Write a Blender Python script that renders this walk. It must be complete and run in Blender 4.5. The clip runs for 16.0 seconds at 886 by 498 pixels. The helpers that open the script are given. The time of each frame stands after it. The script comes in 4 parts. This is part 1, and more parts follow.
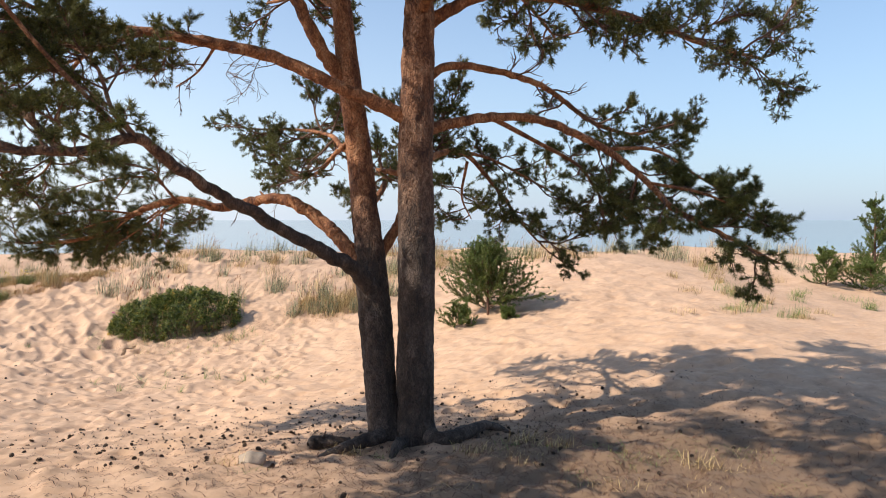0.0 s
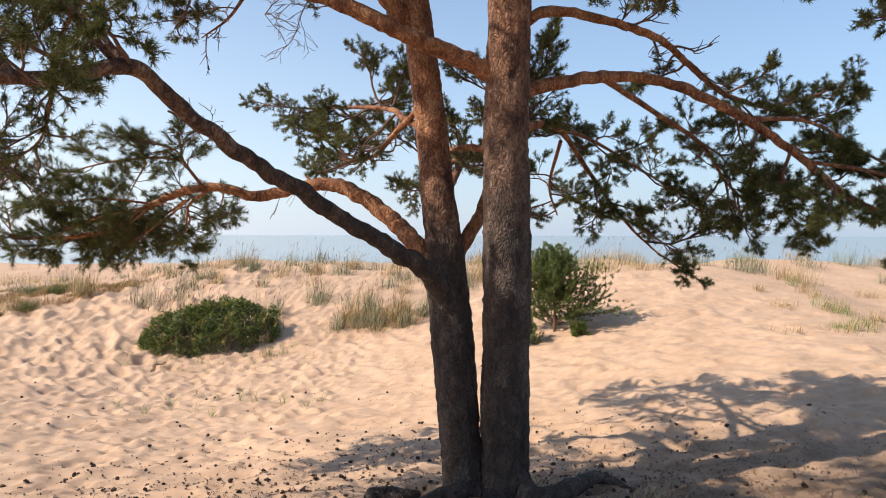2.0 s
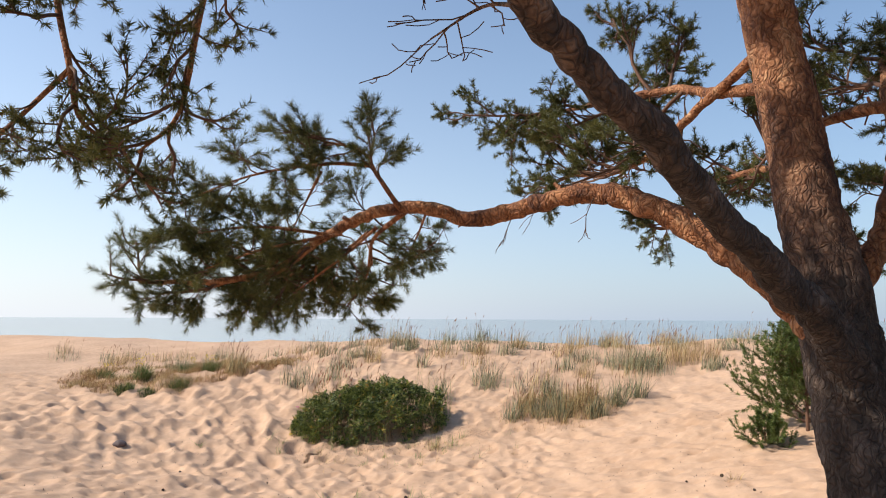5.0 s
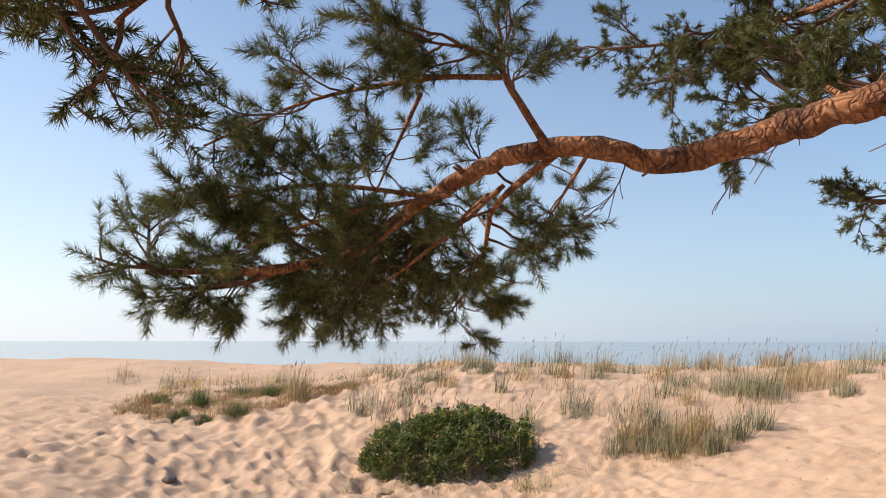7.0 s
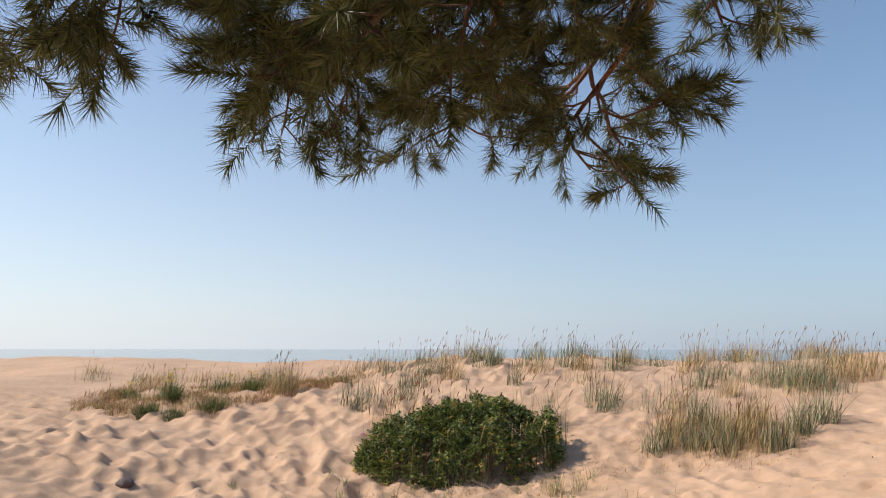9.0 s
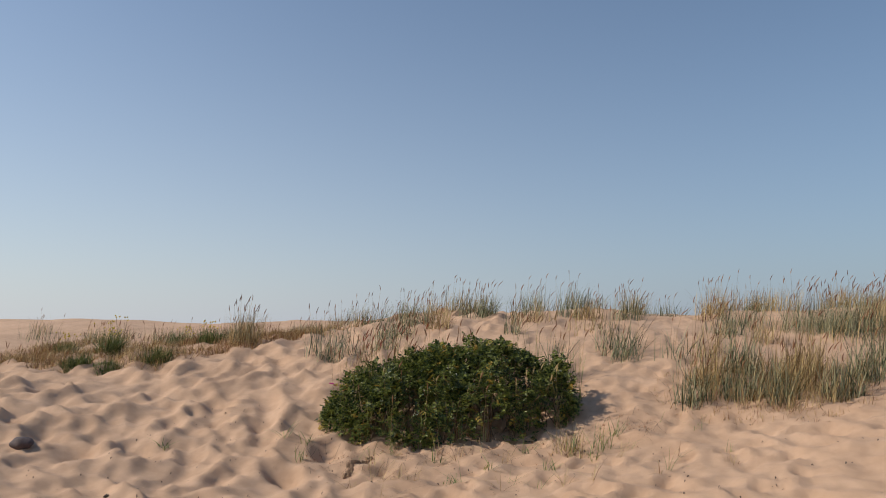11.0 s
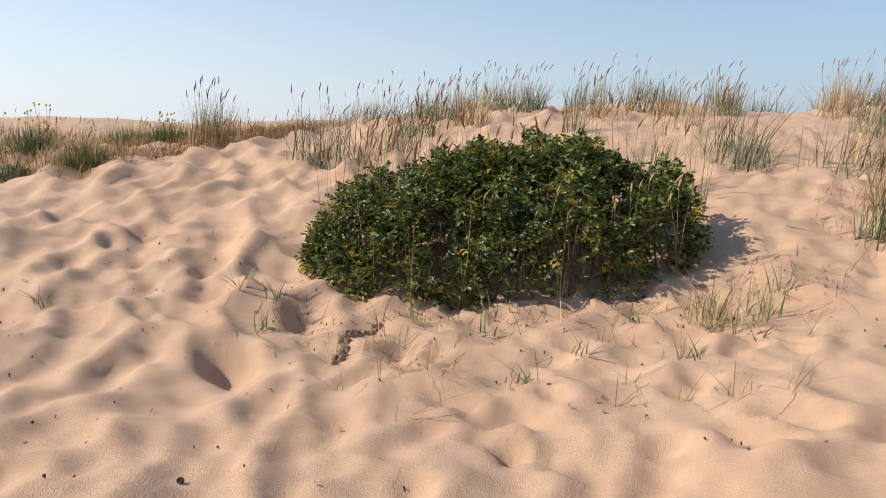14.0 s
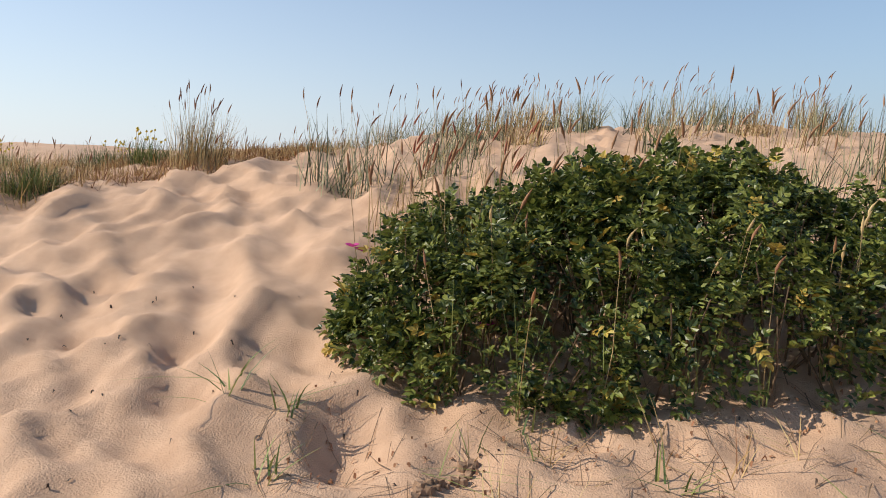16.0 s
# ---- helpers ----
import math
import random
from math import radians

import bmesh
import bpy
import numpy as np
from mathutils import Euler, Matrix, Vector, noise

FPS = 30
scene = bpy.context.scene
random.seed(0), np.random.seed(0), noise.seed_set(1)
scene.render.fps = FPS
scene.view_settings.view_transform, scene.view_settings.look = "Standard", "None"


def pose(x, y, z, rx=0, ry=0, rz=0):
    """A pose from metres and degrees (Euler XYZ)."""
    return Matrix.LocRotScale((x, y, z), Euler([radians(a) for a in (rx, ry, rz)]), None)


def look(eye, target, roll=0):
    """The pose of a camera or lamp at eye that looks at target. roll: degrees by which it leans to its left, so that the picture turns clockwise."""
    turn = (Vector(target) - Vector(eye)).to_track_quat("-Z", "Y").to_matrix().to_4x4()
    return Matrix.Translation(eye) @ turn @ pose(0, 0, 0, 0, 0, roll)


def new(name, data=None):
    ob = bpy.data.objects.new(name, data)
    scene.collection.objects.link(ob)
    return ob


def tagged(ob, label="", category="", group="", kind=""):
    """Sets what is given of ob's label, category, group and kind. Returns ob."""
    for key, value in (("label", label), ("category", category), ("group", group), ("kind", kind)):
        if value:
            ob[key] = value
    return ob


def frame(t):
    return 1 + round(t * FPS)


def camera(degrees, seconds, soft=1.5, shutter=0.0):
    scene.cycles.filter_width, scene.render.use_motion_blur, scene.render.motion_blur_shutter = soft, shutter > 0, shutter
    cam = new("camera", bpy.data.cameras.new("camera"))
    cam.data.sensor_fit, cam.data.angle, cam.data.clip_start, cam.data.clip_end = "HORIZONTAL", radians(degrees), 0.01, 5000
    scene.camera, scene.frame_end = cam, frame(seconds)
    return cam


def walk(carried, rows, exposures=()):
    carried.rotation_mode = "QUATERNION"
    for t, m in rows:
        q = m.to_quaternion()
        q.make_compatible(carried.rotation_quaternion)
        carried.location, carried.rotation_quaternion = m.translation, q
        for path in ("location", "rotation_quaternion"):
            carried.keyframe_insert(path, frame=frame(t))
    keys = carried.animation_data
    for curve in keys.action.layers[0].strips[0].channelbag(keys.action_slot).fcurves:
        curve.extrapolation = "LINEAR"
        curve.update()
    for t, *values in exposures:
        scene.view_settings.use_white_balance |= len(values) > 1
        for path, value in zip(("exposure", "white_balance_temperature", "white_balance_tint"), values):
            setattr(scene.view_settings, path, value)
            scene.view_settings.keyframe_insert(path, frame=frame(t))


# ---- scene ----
cam = camera(64.4, 16.0, soft=1.0)
METRES, EYE, TILT, LEAN, TURN = 16.0, 2.29, -2.4, 0.0, 0.0
ROWS = [
    (0.0, 0.0, 0.0, 0.0, 0.0, 0.0, -0.0),
    (0.5, -0.007, 0.0236, -0.0044, 0.36, -0.08, -0.13),
    (1.0, -0.0153, 0.0517, -0.0069, 0.85, -0.12, -0.19),
    (1.5, -0.024, 0.0792, -0.0084, 2.5, 0.37, -0.25),
    (2.0, -0.031, 0.1065, -0.0096, 3.04, 1.23, -0.27),
    (2.5, -0.0373, 0.1318, -0.0129, 3.52, 3.02, -0.21),
    (3.0, -0.0497, 0.153, -0.0166, 4.24, 4.77, -0.31),
    (3.5, -0.061, 0.1752, -0.0197, 5.96, 5.54, -0.38),
    (4.0, -0.075, 0.2001, -0.0197, 8.8, 6.21, -0.52),
    (4.5, -0.0917, 0.2252, -0.0211, 10.28, 7.27, -0.63),
    (5.0, -0.1101, 0.2515, -0.0207, 14.17, 7.97, -0.86),
    (7.5, -0.1773, 0.3733, -0.0235, 19.18, 9.81, -0.87),
    (8.0, -0.1908, 0.3984, -0.0357, 19.33, 9.9, -0.91),
    (8.5, -0.2087, 0.4283, -0.0407, 18.75, 10.34, -0.91),
    (11.0, -0.27, 0.5896, -0.0737, 16.87, 8.36, -0.58),
    (11.5, -0.2768, 0.6165, -0.0799, 16.96, 1.96, -0.64),
    (12.0, -0.2866, 0.6465, -0.0831, 17.25, -4.8, -0.82),
    (12.5, -0.2943, 0.6858, -0.0855, 17.23, -7.0, -0.79),
    (13.0, -0.3077, 0.7172, -0.0815, 17.58, -7.47, -0.89),
    (13.5, -0.3237, 0.7488, -0.0795, 17.72, -7.4, -0.99),
    (14.0, -0.3468, 0.7829, -0.0769, 17.99, -7.21, -1.1),
    (14.5, -0.37, 0.8137, -0.0778, 18.41, -6.56, -1.2),
    (15.0, -0.3918, 0.8462, -0.0813, 18.77, -5.98, -1.25),
    (15.5, -0.4093, 0.8711, -0.0815, 18.89, -5.33, -1.31),
    (16.0, -0.4173, 0.8884, -0.0815, 17.61, -4.49, -1.28),
]
# walk rows are METRES long; the camera's first eye is EYE above the foot of the pine
EXPOSURES = [(0.0, 0.45), (3.0, 0.4), (5.0, 0.28), (7.5, 0.27), (8.5, 0.2), (11.0, -0.4), (12.0, 0.0), (13.0, 0.1), (15.5, 0.18), (16.0, 0.08)]
walk(cam, [(t, pose(0, 0, EYE, TILT, LEAN, TURN) @ pose(METRES * x, METRES * y, METRES * z, 90 + pitch, roll, yaw)) for t, x, y, z, yaw, pitch, roll in ROWS], EXPOSURES)

# ---- light ----
SUN_ELEVATION, SUN_TO = 40.0, (-0.95, -0.31)
world = bpy.data.worlds.new("sky")
scene.world = world
world.use_nodes = True
wn = world.node_tree.nodes
sky = wn.new("ShaderNodeTexSky")
sky.sky_type, sky.sun_disc = "NISHITA", False
sky.sun_elevation, sky.sun_rotation = radians(SUN_ELEVATION), math.atan2(SUN_TO[0], SUN_TO[1])
sky.air_density, sky.dust_density, sky.ozone_density = 1.0, 0.6, 1.9


def sea_haze():
    """Pale haze over the sea: thickest at the horizon, brighter towards the sun."""
    link = world.node_tree.links.new
    at_sky, split = wn.new("ShaderNodeTexCoord"), wn.new("ShaderNodeSeparateXYZ")
    link(at_sky.outputs["Generated"], split.inputs[0])

    def calc(op, a, b=0.0, c=0.0):
        m = wn.new("ShaderNodeMath")
        m.operation = op
        for k, v in enumerate((a, b, c)):
            if isinstance(v, float):
                m.inputs[k].default_value = v
            else:
                link(v, m.inputs[k])
        return m.outputs[0]

    height = calc("ABSOLUTE", split.outputs[2])
    depth = calc("MULTIPLY", calc("POWER", 2.718, calc("MULTIPLY", height, -3.7)), 0.88)
    toward = wn.new("ShaderNodeVectorMath")
    toward.operation = "DOT_PRODUCT"
    toward.inputs[1].default_value = (SUN_TO[0], SUN_TO[1], 0.0)
    link(at_sky.outputs["Generated"], toward.inputs[0])
    side = wn.new("ShaderNodeMapRange")
    side.interpolation_type = "SMOOTHSTEP"
    side.inputs[1].default_value, side.inputs[2].default_value = -0.75, 0.75
    link(toward.outputs["Value"], side.inputs[0])
    tone, mix, clear = wn.new("ShaderNodeMix"), wn.new("ShaderNodeMix"), wn.new("ShaderNodeMix")
    for node in (tone, mix, clear):
        node.data_type = "RGBA"
    tone.inputs[6].default_value, tone.inputs[7].default_value = (0.37, 0.455, 0.59, 1), (0.79, 0.82, 0.88, 1)
    link(side.outputs[0], tone.inputs[0])
    clear.blend_type = "MULTIPLY"
    clear.inputs[0].default_value, clear.inputs[7].default_value = 1.0, (0.120, 0.135, 0.142, 1)
    link(sky.outputs[0], clear.inputs[6])
    link(depth, mix.inputs[0])
    link(clear.outputs[2], mix.inputs[6])
    link(tone.outputs[2], mix.inputs[7])
    link(mix.outputs[2], wn["Background"].inputs[0])
    wn["Background"].inputs[1].default_value = 1.0


sea_haze()
sun_data = bpy.data.lights.new("sun", "SUN")
sun_data.energy, sun_data.angle, sun_data.color = 4.3, radians(0.55), (1.0, 0.91, 0.78)
sun = new("sun", sun_data)
sun.matrix_world = look((0, 0, 0), (-SUN_TO[0], -SUN_TO[1], -math.tan(radians(SUN_ELEVATION))))


# ---- materials ----
def surface(name, low, high, scale=8.0, rough=0.8, bump=0.0, bump_scale=60.0, stretch=(1, 1, 1), translucent=0.0, vary=0.0, island=False, ripple=None):
    """A rough coloured surface: two colours mixed by noise at two scales, with fine relief."""
    m = bpy.data.materials.new(name)
    m.use_nodes = True
    n, link = m.node_tree.nodes, m.node_tree.links.new
    shader = n["Principled BSDF"]
    shader.inputs["Roughness"].default_value = rough
    geo = n.new("ShaderNodeNewGeometry")
    mapping = n.new("ShaderNodeMapping")
    mapping.inputs["Scale"].default_value = stretch
    link(geo.outputs["Position"], mapping.inputs[0])
    big, small = n.new("ShaderNodeTexNoise"), n.new("ShaderNodeTexNoise")
    big.inputs["Scale"].default_value, small.inputs["Scale"].default_value = scale, scale * 7.3
    big.inputs["Detail"].default_value = small.inputs["Detail"].default_value = 4
    link(mapping.outputs[0], big.inputs["Vector"])
    link(mapping.outputs[0], small.inputs["Vector"])
    blend = n.new("ShaderNodeMath")
    blend.operation = "MULTIPLY_ADD"
    blend.inputs[1].default_value, blend.inputs[2].default_value = 0.5, 0.0
    total = n.new("ShaderNodeMath")
    total.operation = "MULTIPLY_ADD"
    total.inputs[1].default_value = 0.5
    link(big.outputs["Fac"], blend.inputs[0])
    link(small.outputs["Fac"], total.inputs[0])
    link(blend.outputs[0], total.inputs[2])
    fac = total.outputs[0]
    if island or vary:
        shift = n.new("ShaderNodeMath")
        shift.operation = "MULTIPLY_ADD"
        shift.inputs[1].default_value = vary or 0.6
        link(geo.outputs["Random Per Island"], shift.inputs[0])
        off = n.new("ShaderNodeMath")
        off.operation = "SUBTRACT"
        off.inputs[1].default_value = (vary or 0.6) / 2
        link(fac, off.inputs[0])
        link(off.outputs[0], shift.inputs[2])
        fac = shift.outputs[0]
    ramp = n.new("ShaderNodeValToRGB")
    ramp.color_ramp.elements[0].position, ramp.color_ramp.elements[1].position = 0.32, 0.68
    ramp.color_ramp.elements[0].color, ramp.color_ramp.elements[1].color = (*low, 1), (*high, 1)
    link(fac, ramp.inputs[0])
    link(ramp.outputs[0], shader.inputs["Base Color"])
    if bump:
        b, tex = n.new("ShaderNodeBump"), n.new("ShaderNodeTexNoise")
        tex.inputs["Scale"].default_value, tex.inputs["Detail"].default_value = bump_scale, 5
        link(mapping.outputs[0], tex.inputs["Vector"])
        b.inputs["Strength"].default_value, b.inputs["Distance"].default_value = 1.0, bump
        link(tex.outputs["Fac"], b.inputs["Height"])
        if ripple:
            low, wide = n.new("ShaderNodeBump"), n.new("ShaderNodeTexNoise")
            wide.inputs["Scale"].default_value, wide.inputs["Detail"].default_value, wide.inputs["Roughness"].default_value = ripple[1], 3, 0.6
            link(mapping.outputs[0], wide.inputs["Vector"])
            low.inputs["Strength"].default_value, low.inputs["Distance"].default_value = 1.0, ripple[0]
            link(wide.outputs["Fac"], low.inputs["Height"])
            link(low.outputs[0], b.inputs["Normal"])
        link(b.outputs[0], shader.inputs["Normal"])
    if translucent:
        t, mix = n.new("ShaderNodeBsdfTranslucent"), n.new("ShaderNodeMixShader")
        link(ramp.outputs[0], t.inputs[0])
        mix.inputs[0].default_value = translucent
        link(shader.outputs[0], mix.inputs[1])
        link(t.outputs[0], mix.inputs[2])
        link(mix.outputs[0], n["Material Output"].inputs[0])
    return m


def bark_material(name, rise, flaky=0.0, span=1.3):
    """Pine bark: grey-brown plates low on the trunk, thin orange scales from about `rise` metres up."""
    m = bpy.data.materials.new(name)
    m.use_nodes = True
    n, link = m.node_tree.nodes, m.node_tree.links.new
    shader = n["Principled BSDF"]
    shader.inputs["Roughness"].default_value = 0.85
    geo, mapping = n.new("ShaderNodeNewGeometry"), n.new("ShaderNodeMapping")
    mapping.inputs["Scale"].default_value = (1, 1, 0.42)
    warp = n.new("ShaderNodeTexNoise")
    warp.inputs["Scale"].default_value = 9
    shift = n.new("ShaderNodeVectorMath")
    shift.operation = "MULTIPLY_ADD"
    shift.inputs[1].default_value = (0.13, 0.13, 0.13)
    link(geo.outputs["Position"], warp.inputs["Vector"])
    link(warp.outputs["Color"], shift.inputs[0])
    link(geo.outputs["Position"], shift.inputs[2])
    link(shift.outputs[0], mapping.inputs[0])
    cells = n.new("ShaderNodeTexVoronoi")
    cells.feature = "DISTANCE_TO_EDGE"
    cells.inputs["Scale"].default_value = 36
    link(mapping.outputs[0], cells.inputs["Vector"])
    grain = n.new("ShaderNodeTexNoise")
    grain.inputs["Scale"].default_value, grain.inputs["Detail"].default_value = 55, 6
    link(mapping.outputs[0], grain.inputs["Vector"])
    patches = n.new("ShaderNodeTexNoise")
    patches.inputs["Scale"].default_value, patches.inputs["Detail"].default_value, patches.inputs["Roughness"].default_value = 7.5, 8, 0.72
    link(mapping.outputs[0], patches.inputs["Vector"])

    def ramp(source, stops):
        r = n.new("ShaderNodeValToRGB")
        e = r.color_ramp.elements
        e[0].position, e[0].color = stops[0][0], (*stops[0][1], 1)
        e[1].position, e[1].color = stops[-1][0], (*stops[-1][1], 1)
        for at, colour in stops[1:-1]:
            e.new(at).color = (*colour, 1)
        link(source, r.inputs[0])
        return r.outputs[0]

    orange = ramp(patches.outputs["Fac"], [(0.34, (0.13, 0.05, 0.028)), (0.47, (0.33, 0.13, 0.052)), (0.56, (0.47, 0.2, 0.08)), (0.68, (0.60, 0.34, 0.17))])
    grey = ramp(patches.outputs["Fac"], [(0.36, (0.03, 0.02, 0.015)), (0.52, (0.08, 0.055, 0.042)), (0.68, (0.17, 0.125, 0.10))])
    if flaky:
        # pale grey-brown flakes and old dark plates among the orange
        plates = ramp(patches.outputs["Fac"], [(0.36, (0.05, 0.026, 0.018)), (0.46, (0.15, 0.08, 0.05)), (0.55, (0.30, 0.19, 0.13)), (0.66, (0.44, 0.31, 0.23))])
        blend = n.new("ShaderNodeMix")
        blend.data_type = "RGBA"
        blend.inputs[0].default_value = flaky
        link(orange, blend.inputs[6])
        link(plates, blend.inputs[7])
        orange = blend.outputs[2]
    split = n.new("ShaderNodeSeparateXYZ")
    link(geo.outputs["Position"], split.inputs[0])
    wave = n.new("ShaderNodeMath")
    wave.operation = "MULTIPLY_ADD"
    wave.inputs[1].default_value = 1.3
    link(patches.outputs["Fac"], wave.inputs[0])
    link(split.outputs[2], wave.inputs[2])
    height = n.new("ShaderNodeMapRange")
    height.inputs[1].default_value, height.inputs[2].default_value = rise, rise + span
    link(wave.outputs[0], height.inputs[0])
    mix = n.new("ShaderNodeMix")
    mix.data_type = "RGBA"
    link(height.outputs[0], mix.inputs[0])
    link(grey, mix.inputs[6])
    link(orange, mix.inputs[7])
    crack = ramp(cells.outputs["Distance"], [(0.0, (0.58, 0.5, 0.47)), (0.1, (1, 1, 1))])
    fine = ramp(grain.outputs["Fac"], [(0.3, (0.55, 0.52, 0.5)), (0.62, (1.15, 1.15, 1.15))])
    one, two = n.new("ShaderNodeMix"), n.new("ShaderNodeMix")
    for node in (one, two):
        node.data_type, node.blend_type = "RGBA", "MULTIPLY"
        node.inputs[0].default_value = 1
    link(mix.outputs[2], one.inputs[6])
    link(crack, one.inputs[7])
    link(one.outputs[2], two.inputs[6])
    link(fine, two.inputs[7])
    link(two.outputs[2], shader.inputs["Base Color"])
    add = n.new("ShaderNodeMath")
    add.operation = "MULTIPLY_ADD"
    add.inputs[1].default_value = 0.35
    link(grain.outputs["Fac"], add.inputs[0])
    limit = n.new("ShaderNodeMath")
    limit.operation = "MINIMUM"
    limit.inputs[1].default_value = 0.22
    link(cells.outputs["Distance"], limit.inputs[0])
    link(limit.outputs[0], add.inputs[2])
    b = n.new("ShaderNodeBump")
    b.inputs["Strength"].default_value, b.inputs["Distance"].default_value = 1.0, 0.038
    link(add.outputs[0], b.inputs["Height"])
    link(b.outputs[0], shader.inputs["Normal"])
    return m


SAND = surface("sand", (0.47, 0.292, 0.182), (0.635, 0.412, 0.268), 1.1, 0.95, 0.006, 130, ripple=(0.004, 21))


def soil_and_shade_patch(m):
    """Needle mould and painted-in shade in the sand by the pine, ragged-edged."""
    n, link = m.node_tree.nodes, m.node_tree.links.new
    shader = n["Principled BSDF"]
    sand_colour = shader.inputs["Base Color"].links[0].from_socket
    geo, away, rag, mix, fac, patch_edge = (n.new("ShaderNode" + k) for k in ("NewGeometry", "VectorMath", "TexNoise", "Mix", "MapRange", "Math"))
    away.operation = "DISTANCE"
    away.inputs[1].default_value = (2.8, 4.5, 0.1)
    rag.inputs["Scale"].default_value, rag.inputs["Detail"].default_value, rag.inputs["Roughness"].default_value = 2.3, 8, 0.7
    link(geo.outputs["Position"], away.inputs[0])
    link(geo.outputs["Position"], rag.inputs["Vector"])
    patch_edge.operation = "MULTIPLY_ADD"
    patch_edge.inputs[1].default_value = 5.0
    link(rag.outputs["Fac"], patch_edge.inputs[0])
    link(away.outputs["Value"], patch_edge.inputs[2])
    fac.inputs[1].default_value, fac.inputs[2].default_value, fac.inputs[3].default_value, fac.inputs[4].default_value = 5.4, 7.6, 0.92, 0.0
    link(patch_edge.outputs[0], fac.inputs[0])
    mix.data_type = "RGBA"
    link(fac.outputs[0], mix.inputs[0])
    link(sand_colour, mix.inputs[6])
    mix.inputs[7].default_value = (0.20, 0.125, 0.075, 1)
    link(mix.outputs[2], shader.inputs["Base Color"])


soil_and_shade_patch(SAND)
BARK = bark_material("pine_bark", 2.7, 0.6, 1.6)
ORANGE_BARK = bark_material("orange_pine_bark", 2.45, 0.25)
# bark of the rising limb, with its shade put into the colour
SHADE_TINTED_BARK = bark_material("shade_tinted_limb_bark", 2.9, 0.6)
LIMB_BARK = bark_material("limb_bark", 0.6, 0.15)
TWIG = surface("twig_bark", (0.07, 0.04, 0.028), (0.20, 0.10, 0.06), 9, 0.85, 0.002, 120)
NEEDLES = surface("pine_needles", (0.036, 0.044, 0.011), (0.18, 0.178, 0.046), 1.7, 0.5, translucent=0.22, vary=0.35)
YOUNG_NEEDLES = surface("young_pine_needles", (0.05, 0.085, 0.018), (0.21, 0.25, 0.06), 1.7, 0.5, translucent=0.25, vary=0.35)
ROSE_LEAF = surface("rose_leaf", (0.026, 0.050, 0.010), (0.25, 0.275, 0.058), 2.2, 0.42, translucent=0.25, vary=0.6)
YELLOW_FLOWER = surface("yellow_flower", (0.62, 0.42, 0.03), (0.75, 0.58, 0.06), 9, 0.6)
ROSE_YELLOW = surface("yellowed_rose_leaf", (0.42, 0.25, 0.04), (0.52, 0.40, 0.08), 6, 0.6, translucent=0.2, vary=0.5)
PETAL = surface("rose_petal", (0.55, 0.03, 0.22), (0.70, 0.08, 0.35), 20, 0.5, translucent=0.3)
STEM = surface("shrub_stem", (0.10, 0.06, 0.035), (0.2, 0.13, 0.07), 12, 0.8)
GRASS = surface("dune_grass", (0.06, 0.07, 0.03), (0.42, 0.405, 0.235), 2.0, 0.6, translucent=0.2, vary=0.9)
STRAW_MAT = surface("reddish_straw", (0.22, 0.10, 0.04), (0.50, 0.33, 0.14), 1.5, 0.75, translucent=0.1, vary=0.8)
DRY_GRASS = surface("dry_grass", (0.20, 0.12, 0.045), (0.62, 0.45, 0.21), 2.0, 0.7, translucent=0.1, vary=0.9)
WEED_GREEN = surface("weed_green", (0.035, 0.06, 0.012), (0.19, 0.22, 0.06), 3.0, 0.6, translucent=0.2, vary=0.8)
GREEN_GRASS = surface("green_grass", (0.10, 0.15, 0.04), (0.28, 0.31, 0.09), 2.0, 0.6, translucent=0.2, vary=0.8)
SEED = surface("seed_head", (0.15, 0.055, 0.024), (0.32, 0.16, 0.075), 6, 0.8, vary=0.7)
RUST = surface("rust_seed", (0.20, 0.05, 0.022), (0.36, 0.12, 0.06), 8, 0.8, vary=0.6)
LEAF_LITTER = surface("leaf_litter", (0.22, 0.08, 0.04), (0.42, 0.22, 0.10), 9, 0.8)
DARK_SAND = surface("dark_sand", (0.20, 0.12, 0.075), (0.36, 0.23, 0.14), 14, 0.9, 0.004, 90)
CONE = surface("pine_cone", (0.035, 0.022, 0.016), (0.09, 0.06, 0.04), 40, 0.8)
ROCK = surface("rock", (0.26, 0.20, 0.15), (0.42, 0.33, 0.25), 12, 0.85, 0.004, 60)
DARK_STONE = surface("dark_stone", (0.05, 0.035, 0.035), (0.13, 0.09, 0.085), 25, 0.8, 0.004, 60)
WATER = surface("sea_water", (0.05, 0.10, 0.15), (0.08, 0.13, 0.18), 0.004, 0.1, 0.05, 0.35, (0.35, 1, 1))


